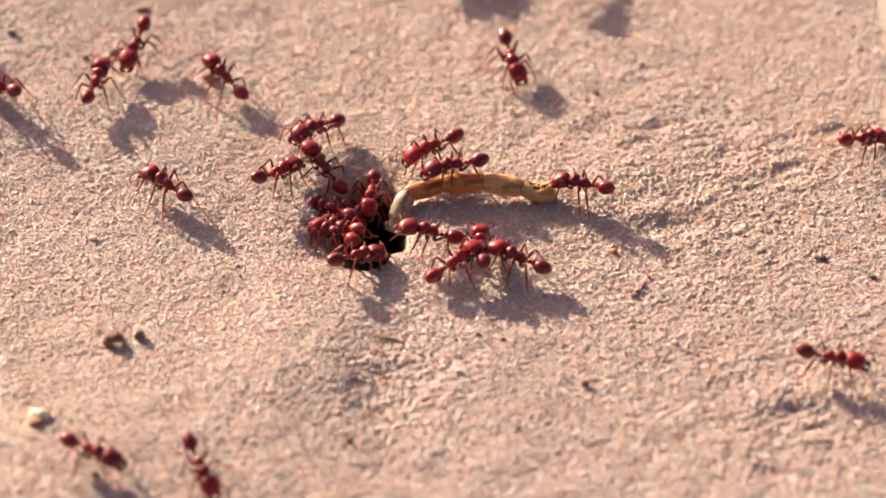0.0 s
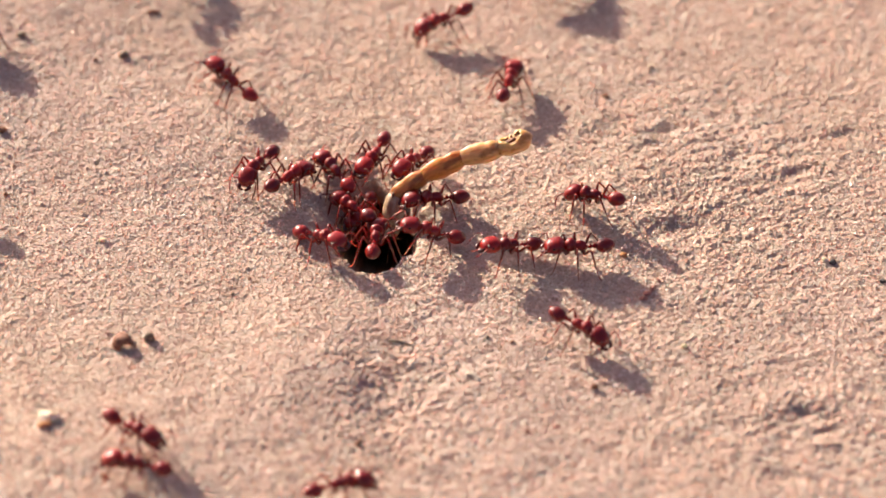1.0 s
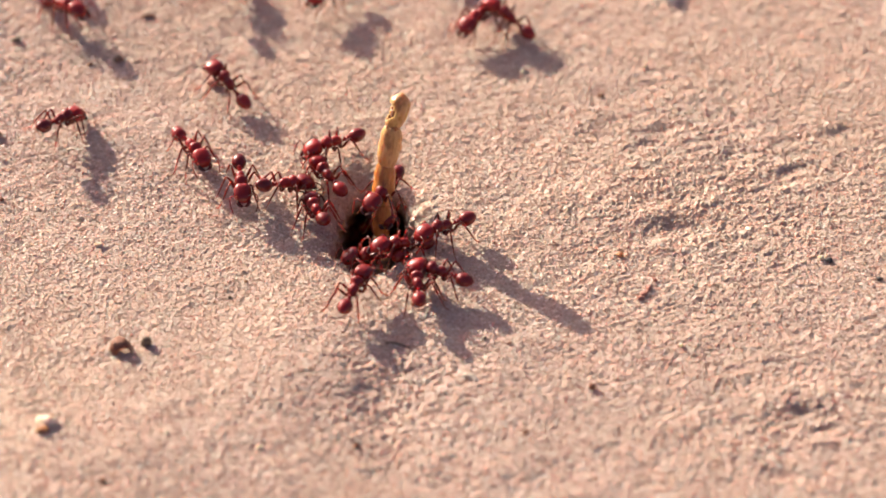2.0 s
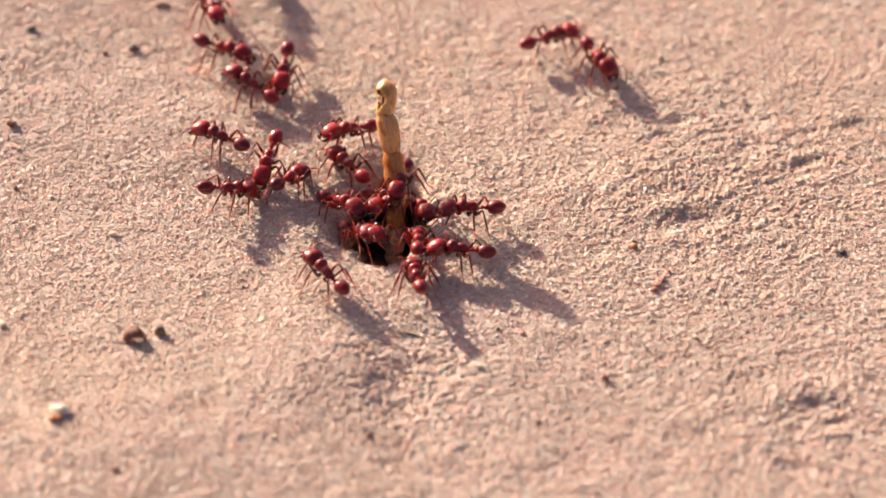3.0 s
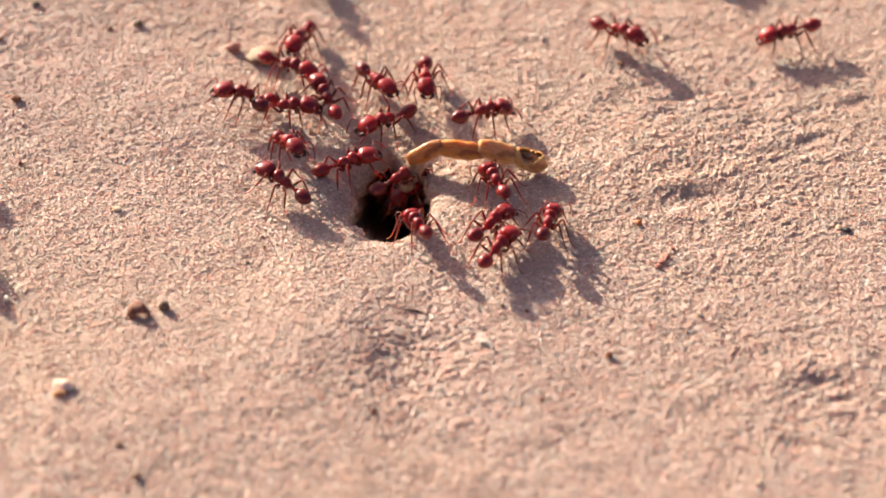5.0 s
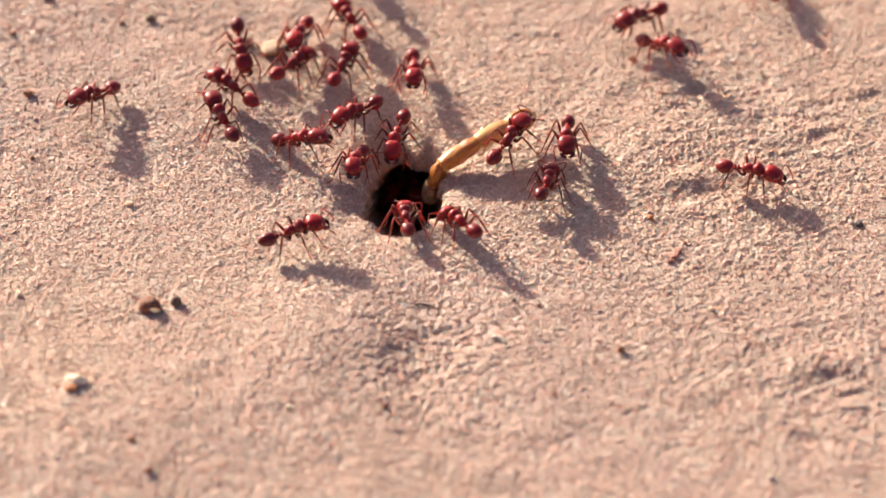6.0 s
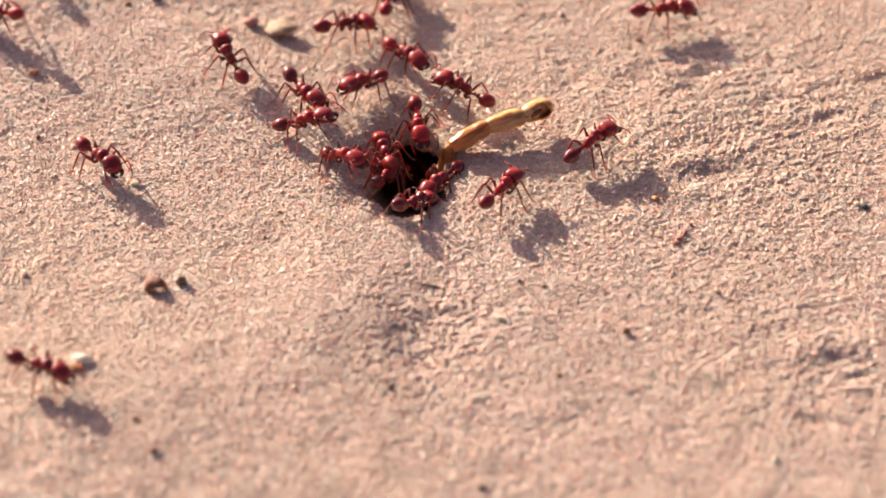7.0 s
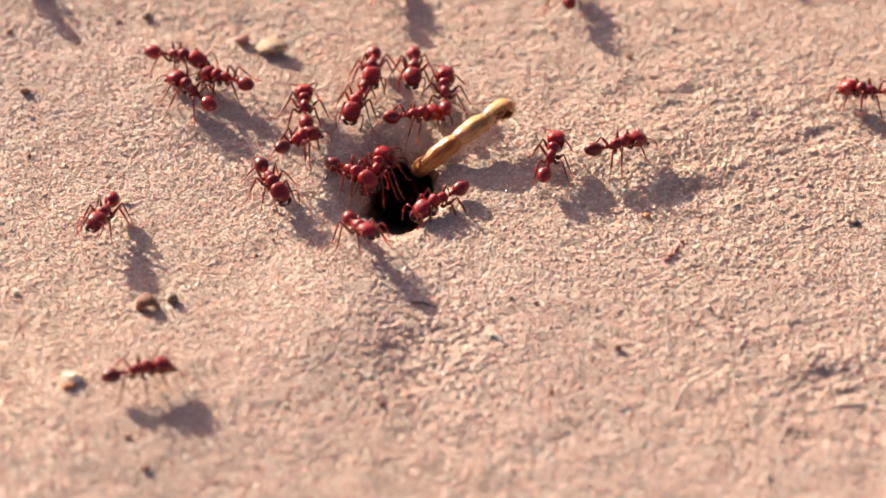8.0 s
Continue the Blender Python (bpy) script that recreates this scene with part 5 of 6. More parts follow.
    go([
        (0, -54.41, 30.23, 0.92, 138.2, -17.3), (0.2, -58.71, 35.95, 1.25, 139.5, -16.3), (0.467, -62.51, 40.31, 1.47, 196.53, -5.33),
        (0.733, -66.3, 44.67, 1.68, 253.57, 5.63), (1, -70.1, 49.03, 1.9, 310.6, 16.6), (2.3, -39.4, 47.25, 1.53, 319.2, 12),
        (2.8, -30.66, 38.01, 0.85, 309, 15), (3, -28.65, 37.88, 0.76, 334.6, -0.4), (3.2, -27.34, 36.81, 0.7, 325.4, 7.1),
        (3.5, -26.74, 33.46, 0.7, 309.1, -2.7), (3.7, -26.25, 32.35, 0.7, 316.2, 7.8), (4, -20.28, 29.21, 0.45, 339.5, 7.8),
        (4.2, -15.53, 28.38, 0.26, 321.9, 5.4), (4.5, -12.99, 27.49, 0.19, 320.1, 13.3), (4.7, -9.61, 27.25, 0.12, 311.5, 10.7),
        (5.8, -10.82, 22.85, 0.15, 244.6, 6.7), (6, -13.11, 19.49, 0.21, 222.5, 12.3), (6.2, -13.46, 18.52, 0.21, 235.9, 9.4),
        (6.5, -10.22, 10.75, -1.6, 290, 8.5), (6.7, -10.74, 9.92, -2.1, 299.1, 28.4), (7, -10.92, 12.78, -5.6, 290.1, 28.4),
        (7.3, -5.17, 47.61, -33.9, 290.1, -20), (7.7, -5.17, 47.61, -33.9, 290.1, -20), (8, -13.31, 8.59, -1.1, 317.1, 5.1),
    ], "red harvester ant pulling at a seed husk")
    go([
        (0, 55.54, 21.28, 0, 35.5, -19.3), (0.2, 63.19, 22.24, 0, 7.4, -22), (1, 73.17, 38.6, 0, 38.5, -19), (2.6, 70.46, 43.93, 0, 91.5, -5.33),
        (4.2, 67.75, 49.26, 0, 144.5, 8.33), (5.8, 65.04, 54.59, 0, 197.5, 22), (6.2, 57.82, 47.1, 0, 187.6, 22), (6.5, 52.41, 39.06, 0, 170.8, -22),
        (6.7, 52.06, 45.05, 0, 142.4, -19.5), (7.2, 48.84, 56.93, 0, 131.5, -16.7), (8, 48.84, 56.93, 0, 131.5, -16.7),
    ])
    go([
        (0, 48.29, -21, 0.29, -17.8, 0), (0.2, 51.66, -21.96, 0.06, -7.6, 5.4), (0.5, 52.92, -21.33, 0.06, -3.7, 0),
        (0.7, 54.34, -20.89, 0.04, 7.9, 1), (1, 60.11, -17.72, 0, 25, -3), (1.5, 69.33, -7.8, 0, 22.6, -1.4), (4.5, 69.5, 4.86, 0, 93.2, -3.15),
        (7.5, 69.67, 17.51, 0, 163.8, -4.9), (7.9, 59.18, 22.74, 0, 164.6, -4.1), (8, 52.08, 23.58, -0, 159.3, -8.3),
    ], "red harvester ant wandering on open sand")
    go([
        (0, -38.49, -37.95, 0.65, -31.5, -2.5), (0.2, -34.05, -42.37, 0.43, -26, -0.1), (0.5, -33.51, -44.66, 0.32, -14.7, 0),
        (0.7, -38.4, -37.34, 0.67, -26.6, 12.8), (1, -34.94, -33.76, 0.64, -38.6, 3), (1.2, -31.91, -36.56, 0.56, -64, -6.3),
        (1.3, -27.44, -36.68, 0.44, -14.85, -13.95), (1.4, -22.96, -36.8, 0.31, 34.3, -21.6), (1.5, -16.64, -34.6, 0.26, 33.8, -11.6),
        (1.7, -13.18, -22.45, 0.89, 69.3, -7.8), (2, -9.29, -7.71, 0.08, 69.6, 6.5), (2.2, -7.18, 49.09, -35, 69.6, -20),
        (2.5, -7.18, 49.09, -35, 69.6, -20), (2.6, -8.37, 36.03, -26.66, 9.87, -13.13), (2.7, -9.57, 22.96, -18.33, -49.87, -6.27),
        (2.8, -10.76, -3.3, -0.24, -109.6, 0.6), (2.9, -12.57, -4.99, 0.08, -171.4, 3.4), (3, -14.39, -6.47, 0.25, -233.3, 6.2),
        (3.2, -26.12, -3.62, 0.07, -183.8, 0), (3.5, -49.47, -8.62, 0.01, -174.6, -0.6), (3.7, -61.16, -9.97, 0.01, -160.5, 13.8),
        (4.2, -61.71, -3.09, 0.05, -215.87, 12.33), (4.7, -62.27, 3.79, 0.1, -271.23, 10.87), (5.2, -62.82, 10.67, 0.14, -326.6, 9.4),
        (5.4, -57.23, 14.44, 0.3, -380.63, 13.33), (5.6, -51.65, 18.22, 0.46, -434.67, 17.27), (5.8, -46.06, 21.99, 0.62, -488.7, 21.2),
        (6, -46.42, 22.13, 0.61, -492.9, 19.4), (6.2, -46.37, 22.6, 0.64, -523.9, 22), (6.5, -51.81, 13.74, 0.2, -474.8, 6.5),
        (6.7, -50.94, 12.26, 0.17, -456.5, 10.5), (7, -45.59, 6.42, 0.08, -406.4, 7.4), (7.2, -40.8, 2.92, 0.05, -419.2, 8.6),
        (7.5, -41.26, 2.13, 0.04, -441.8, 20.5), (7.7, -41.7, 1.84, 0.04, -451.8, 14.2), (8, -43.1, -0.89, 0.03, -463.4, 12.4),
    ], "red harvester ant wandering on open sand")
    go([
        (0, -25.85, -40.17, 0.32, -64.4, -20.9), (0.1, -28.06, -39.03, 0.41, -130.4, -16.7), (0.2, -30.27, -37.9, 0.5, -196.4, -12.5),
        (0.5, -31.44, -39.55, 0.48, -192.2, -7.9), (0.7, -31.62, -40.56, 0.46, -170.8, 0), (1, -34.15, -39.69, 0.54, -198.8, 0),
        (1.2, -39.04, -41.69, 0.51, -186.9, 0), (1.5, -45.78, -44.58, 0.33, -206, -16), (1.7, -51.23, -49.07, 0.12, -207.9, -13.5),
        (5, -18.91, -68.41, 0, -281.9, 7.8), (7.2, -7.11, -60.87, 0, -288, 1.2), (7.4, -0.15, -32.33, 0.05, -288.9, 3.6),
        (7.5, 8.99, -9.8, 0.04, -288.4, 7.2), (7.7, 12.46, 5.57, 0.05, -258.8, 9.7), (8, 11.61, 10.25, 0.11, -286.2, 8.5),
    ])
    go([
        (0, -19.51, -61.31, 0, 29.2, -14.7), (0.7, -16.46, -52.64, 0.01, 28.1, -14), (1, -10.74, -42.48, 0.04, 19.1, 0),
        (1.2, -2.68, -36.57, 0.03, 58.2, 4.4), (1.5, 1.71, -15.88, 0.11, 85.7, 3.7), (1.7, -1.17, -6.22, 0.01, 96.3, -5.4),
        (2.8, -2.15, -8.4, -0, 86.5, -8.2), (3, -3.46, -6.75, 0, 99, -17.3), (3.2, -5.06, -2.68, -0.11, 97, -18.1),
        (3.5, -5.84, 4.46, -3.6, 105.1, -9.2), (3.7, -8.04, 50.58, -36.1, 105.1, -20), (8, -8.04, 50.58, -36.1, 105.1, -20),
    ], "orange red harvester ant running to the hole")
    go([
        (0, 20.76, 56.66, 0.01, -140.3, 11.2), (0.7, 13.24, 57.18, 0.03, -151.9, 3.7), (1, 0.96, 46.64, 0.1, -157.6, -9.1),
        (1.2, -0.41, 46.88, 0.11, -157.8, 15.7), (1.5, -0.94, 53.38, 0.14, -147.7, 15.7), (1.7, 1.24, 52.01, 0.11, -136, 7.1),
        (2.8, 18.37, 37.76, 0.01, -81.7, -5.7), (3, 19.67, 37.11, 0.01, -66.2, 2.8), (3.2, 19.38, 36.21, 0.01, -63.7, 8.1),
        (3.5, 19.47, 35.84, 0.01, -64.4, 9.2), (3.7, 18.59, 36.59, 0.01, -86.3, 13.2), (4, 17.74, 35.67, 0.01, -105.7, 9.4),
        (4.2, 17.71, 35.57, 0.01, -105.7, 10.2), (4.5, 18.77, 37.4, 0.01, -68.5, 14.5), (4.7, 19.83, 38.07, 0.01, -37.7, 8.4),
        (5.8, 25.63, 34.35, 0, -46.7, 16.1), (6, 25.57, 33.66, 0, -45.4, 20.3), (6.2, 25.85, 33.84, 0, -45.6, 19.6),
        (6.5, 25.84, 33.64, 0, -44.9, 18), (6.7, 26.02, 33.76, 0, -45.9, 18.4), (7, 25.24, 37.1, 0, 10.7, 0), (7.2, 23.76, 39.49, 0, 64.7, -8.6),
        (7.5, 23.97, 42.31, 0.01, 83.3, -4), (7.7, 23.4, 40.59, 0.01, 88.2, -1.7), (8, 14.08, 45.1, 0.02, 93.8, -4.8),
    ])
    go([
        (0, 7.64, 59.71, 0.06, -154.1, 11), (0.5, 17.63, 58.69, 0.02, -153.9, 11.1), (1, 16.41, 56.72, 0.02, -138.8, 3.1),
        (1.2, 10.77, 57.48, 0.04, -141.4, 14.9), (1.5, 11.58, 53.43, 0.04, -146.7, 16.3), (1.7, 10.43, 50.85, 0.04, -172.1, 22),
        (2.067, 10.38, 46.61, 0.03, -229.2, 14.67), (2.433, 10.34, 42.38, 0.03, -286.3, 7.33), (2.8, 10.29, 38.14, 0.02, -343.4, 0),
        (3, 13.68, 41.33, 0.02, -333.7, 0), (3.2, 17.74, 45.56, 0.01, -328.4, 2.7), (3.5, 29.29, 50.4, 0, -336.7, -4.2),
        (3.7, 42.74, 51.4, 0, -332.6, -12.3), (3.85, 47.59, 51.2, 0, -370.45, 3.95), (4, 52.44, 50, 0, -408.3, 20.2),
        (4.2, 52.64, 50.87, 0, -387.2, 22), (4.5, 49.9, 43.05, 0, -450.6, 4.7), (4.7, 45.35, 38.04, 0, -484.3, -6.3),
        (5.25, 43.76, 37.8, 0, -553.5, -5.15), (5.8, 42.17, 37.56, 0, -622.7, -4), (6, 40.53, 47.35, 0, -622.5, -1.6),
        (6.3, 39.04, 57.15, 0, -622.4, -1.1), (8, 39.04, 57.15, 0, -622.4, -1.1),
    ])
    go([
        (0, 2.75, 60.91, 0.11, -143, 18.1), (0.7, 20.43, 59.14, 0.01, -143, 18.2), (1, 18.13, 58.01, 0.02, -137.8, 20.8),
        (1.2, 13.03, 57.82, 0.03, -142.8, 18.3), (1.5, -9.57, 57.99, 0.34, -148.2, 15.3), (1.7, -7.28, 54.19, 0.26, -146.4, 12.2),
        (2.4, -22.31, 52.94, 0.79, -83, -9), (2.8, -20.76, 34.62, 0.42, -86.7, -9), (3, -20.63, 34.37, 0.42, -94.9, -6),
        (3.2, -19.89, 35.19, 0.39, -95.5, 2.3), (3.5, -19.72, 33.75, 0.39, -109.9, 5.1), (3.7, -19.38, 33.69, 0.37, -113, 8.4),
        (4, -19.02, 34.61, 0.36, -107.7, 17.6), (4.2, -18.88, 34.65, 0.36, -108.3, 16), (4.5, -18.96, 35.06, 0.36, -110.9, 18.5),
        (4.7, -18.92, 35.83, 0.37, -111.9, 13.6), (5.8, -20.44, 35.4, 0.41, -95.5, 13.3), (6, -20.73, 35.46, 0.42, -100.6, 15.2),
        (6.2, -21.9, 35.3, 0.47, -86.2, 8.7), (6.5, -20.82, 30.35, 0.46, -98.5, 3.7), (6.7, -19.25, 31.88, 0.37, -32, 13),
        (7, -15.6, 33.28, 0.26, 20.3, -11.7), (7.2, -11.42, 34.05, 0.18, -23, 15.3), (7.5, -10.94, 31.02, 0.15, -89, 4.2),
        (7.7, -11.14, 30.32, 0.15, -78.5, 5.9), (8, -10.98, 28.55, 0.15, -95.3, 7.3),
    ], "red harvester ant pulling at a seed husk")
    go([
        (0, -22.4, -67.95, 0, 77.9, -0), (3.7, -18.59, -61.27, 0, 78, 0.2), (4, -13.37, -50.02, 0.02, 77.7, -0.6),
        (4.2, 2.03, -26.42, 0.24, 63, -4.6), (4.4, 1.96, -11.45, 0.06, 78.3, 3.8), (4.5, 2.62, -7.86, 0.02, 95.4, 7.9),
        (4.7, 2.44, -8.21, 0.03, 98, -1), (5.2, 11.16, -3, 0, 23.4, -1.7), (5.5, 21.97, 2.24, -0.06, -17.7, 0.2),
        (5.8, 32.77, 7.48, -0.11, -58.8, 2.1), (6, 35.84, 8.15, -0.03, -19.9, 0), (6.2, 46.35, 10.81, 0, 8.3, 0), (6.4, 54.06, 12.92, 0, 10.3, 0),
        (7, 66.01, 15.41, 0, 17.6, -5.3), (8, 66.01, 15.41, 0, 17.6, -5.3),
    ])
    go([
        (0, 9.84, -76.45, 0, 101.8, -0.8), (3.9, 0.16, -65.98, 0, 102.1, -0.2), (4.2, 3.04, -40.03, 0.04, 109.9, 6.1),
        (4.4, 8.12, -14.67, 0.16, 103.2, 3.8), (4.5, 10.4, -4.1, 0.01, 104.7, 2.2), (4.7, 12.68, -2.75, 0, 72, -4.5),
        (5.8, 9.82, 5.25, 0.03, 92.3, -11), (6, 10.67, 5.6, 0.03, 75.3, -9.6), (6.2, 9.73, 5.36, 0.03, 93, 1.2), (6.5, 10.75, 5.35, 0.03, 68.6, 5.7),
        (6.7, 12.02, 6.79, 0.07, 57.2, 1.2), (7, 15.37, 9.56, 0.22, 42.3, 8.3), (7.2, 17.98, 12.38, 0.4, 42.7, 10.2),
        (7.5, 19.85, 11.92, 0.44, 15.9, -0.8), (7.7, 20.03, 12.28, 0.45, 16.7, 0), (8, 19.84, 12.07, 0.44, 21.7, 0),
    ])
    go([
        (0, -6.29, 52.06, -37.2, 130.3, -20), (3, -6.29, 52.06, -37.2, 130.3, -20), (3.2, -1.17, 7.51, -2.6, 130.3, -25.2),
        (3.5, -0.66, 6.16, -1.1, 150.7, -20.7), (3.7, 1.21, 7.6, -0.6, 125.9, -12.1), (3.85, 1.16, 10.41, 0.51, 167.8, 3.2),
        (4, 1.1, 13.47, 1.4, 209.8, 18.6), (4.2, 0.24, 9.29, -1.1, 216.2, 16.9), (4.5, -0.49, 11.02, -2.6, 238.7, 30.7),
        (4.7, -6.29, 52.06, -37.2, 238.7, -20), (8, -6.29, 52.06, -37.2, 238.7, -20),
    ], "dark red harvester ant inside the nest hole")
    go([
        (0, -6.68, 13.3, -2.6, -94.1, -1.7), (0.2, -6.91, 11.13, -3.6, -88.9, 14.7), (0.5, -4.9, 53.55, -38.3, -88.9, -20),
        (2.4, -4.9, 53.55, -38.3, -88.9, -20), (2.6, -4.93, 37.11, -25.45, -14.3, -19.05), (2.8, -4.95, 7.18, -2.6, 60.3, -18.1),
        (2.867, -5.52, 8.16, -2.6, 115.33, -4.33), (2.933, -6.09, 9.13, -2.6, 170.37, 9.43), (3, -6.66, 10.11, -2.6, 225.4, 23.2),
        (3.2, -7.15, 8.88, -2.6, 230.8, 21.8), (3.5, -7.89, 10.2, -2.1, 223.9, 26.4), (3.7, -10.54, 9.44, -2.6, 296.5, 22.8),
        (3.9, -4.9, 53.55, -38.3, 296.5, -20), (3.967, -6.31, 43.72, -29.73, 238.83, -23.83), (4.033, -7.72, 33.9, -21.17, 181.17, -27.67),
        (4.1, -9.13, 10.57, -2.6, 123.5, -31.5), (4.2, -11.58, 9.7, -1.6, 131.9, -28.4), (4.4, -4.9, 53.55, -38.3, 131.9, -20),
        (6, -4.9, 53.55, -38.3, 131.9, -20), (6.067, -7.08, 43.06, -29.73, 185.83, -4.2), (6.133, -9.25, 32.56, -21.17, 239.77, 11.6),
        (6.2, -11.43, 8.57, -2.6, 293.7, 27.4), (6.3, -10.49, 8.04, -2.93, 236.1, 10.9), (6.4, -9.55, 7.52, -3.27, 178.5, -5.6),
        (6.5, -8.61, 6.99, -3.6, 120.9, -22.1), (6.567, -8.84, 7.06, -3.6, 175.5, -8.47), (6.633, -9.07, 7.14, -3.6, 230.1, 5.17),
        (6.7, -9.3, 7.21, -3.6, 284.7, 18.8), (6.85, -9.61, 7.25, -3.6, 356.25, -2.75), (7, -9.91, 7.3, -3.6, 427.8, -24.3),
        (7.1, -11.34, 8.46, -3.1, 364.75, 0.55), (7.2, -12.78, 9.62, -2.6, 301.7, 25.4), (7.3, -10.58, 9.36, -2.93, 358.17, 15.03),
        (7.4, -8.37, 9.11, -3.27, 414.63, 4.67), (7.5, -6.17, 8.85, -3.6, 471.1, -5.7), (7.7, -7.7, 9.07, -3.6, 471.9, -17.1),
        (8, -9.9, 9.83, -2.6, 422.2, -3.1),
    ], "dark red harvester ant inside the nest hole")
    go([
        (0, -10.54, 5.84, -2.1, 134.2, -18.2), (0.1, -9.74, 8.21, -2.85, 185.85, 4.85), (0.2, -8.95, 10.57, -3.6, 237.5, 27.9),
        (0.35, -7.63, 11.12, -4.1, 180.4, -1.75), (0.5, -6.31, 11.66, -4.6, 123.3, -31.4), (0.6, -4.15, 9.21, -4.1, 180.45, -1.7),
        (0.7, -2, 6.77, -3.6, 237.6, 28), (0.8, -3.76, 5.81, -2.93, 186.13, 15.27), (0.9, -5.51, 4.86, -2.27, 134.67, 2.53),
        (1, -7.27, 3.9, -1.6, 83.2, -10.2), (1.1, -6.76, 3.42, -1.85, 18.15, 8), (1.2, -6.26, 2.93, -2.1, -46.9, 26.2),
        (1.3, -7.02, 3.2, -2.6, 6.3, 8.47), (1.4, -7.77, 3.46, -3.1, 59.5, -9.27), (1.5, -8.53, 3.73, -3.6, 112.7, -27),
        (1.7, -6.93, 1.97, -3.1, 123.6, -20.2), (2.067, -6.96, 2.25, -2.93, 183.37, -2.97), (2.433, -6.99, 2.52, -2.77, 243.13, 14.27),
        (2.8, -7.02, 2.8, -2.6, 302.9, 31.5), (3, -10.46, 4.86, -2.6, 299, 32.7), (3.2, -6.22, 55.03, -39.4, 299, -20),
        (3.8, -6.22, 55.03, -39.4, 299, -20), (3.9, -7.32, 39.84, -26.5, 367, -22.65), (4, -8.43, 11.16, -3.6, 435, -25.3),
        (4.2, -3.51, 12.34, -2.6, 479.2, -14.5), (4.35, -2.85, 11.46, -2.6, 539, 5.25), (4.5, -2.19, 10.57, -2.6, 598.8, 25),
        (4.567, -3.18, 9.35, -2.93, 539.17, 9.43), (4.633, -4.18, 8.14, -3.27, 479.53, -6.13), (4.7, -5.17, 6.92, -3.6, 419.9, -21.7),
        (5, -6.22, 55.03, -39.4, 419.9, -20), (7.2, -6.22, 55.03, -39.4, 419.9, -20), (7.5, -7.56, 7.46, -3.6, 435.3, -25.7),
        (7.8, -6.22, 55.03, -39.4, 435.3, -20), (8, -6.22, 55.03, -39.4, 435.3, -20),
    ], "dark red harvester ant inside the nest hole")
    go([
        (0, -18.42, 13.71, 0.3, 46.4, -12.6), (0.2, -18.22, 13.29, 0.28, 49.3, -15.8), (0.5, -18.05, 13.15, 0.27, 45, -10.3),
        (0.7, -17.99, 13.08, 0.27, 44.7, -11), (1, -18.11, 13.43, 0.28, 49.8, -10.2), (1.2, -17.88, 13.35, 0.28, 52.5, -14),
        (1.5, -17.93, 12.33, 0.25, 52.2, -21.7), (1.7, -18.2, 12.26, 0.25, 30.8, -22), (2.8, -17.61, 12.58, 0.25, 41.4, -16.7),
        (3, -19.09, 11.89, 0.26, 58, -21.6), (3.2, -19.32, 12.06, 0.27, 29.4, -22), (3.5, -19.3, 12.04, 0.27, 40, -22),
        (3.7, -19.59, 11.59, 0.26, 39.6, -22), (4, -19.31, 11.61, 0.25, 36.3, -22), (4.2, -19.59, 12.01, 0.27, 67.6, -18),
        (4.5, -19.81, 12.49, 0.29, 34.7, -22), (4.6, -20.09, 13.3, 0.33, -14.4, -0.25), (4.7, -20.38, 14.12, 0.37, -63.5, 21.5),
        (5.8, -20.12, 13.81, 0.35, -51.4, 22), (6, -20.29, 13.61, 0.35, -29.8, 22), (6.2, -20.07, 13.84, 0.35, -22.6, 22),
        (6.5, -20.25, 13.39, 0.34, -16.9, 22), (6.7, -20.46, 13.64, 0.35, -15.9, 22), (7, -20.44, 13.28, 0.34, -13, 22),
        (7.2, -20.19, 13.11, 0.32, 16.7, -22), (7.5, -20.24, 12.02, 0.28, 54.7, -22), (7.7, -20.02, 12.37, 0.29, 49.1, -22),
        (8, -20.01, 13, 0.32, 57.2, -18.6),
    ], "red harvester ant crowding beside the nest hole")
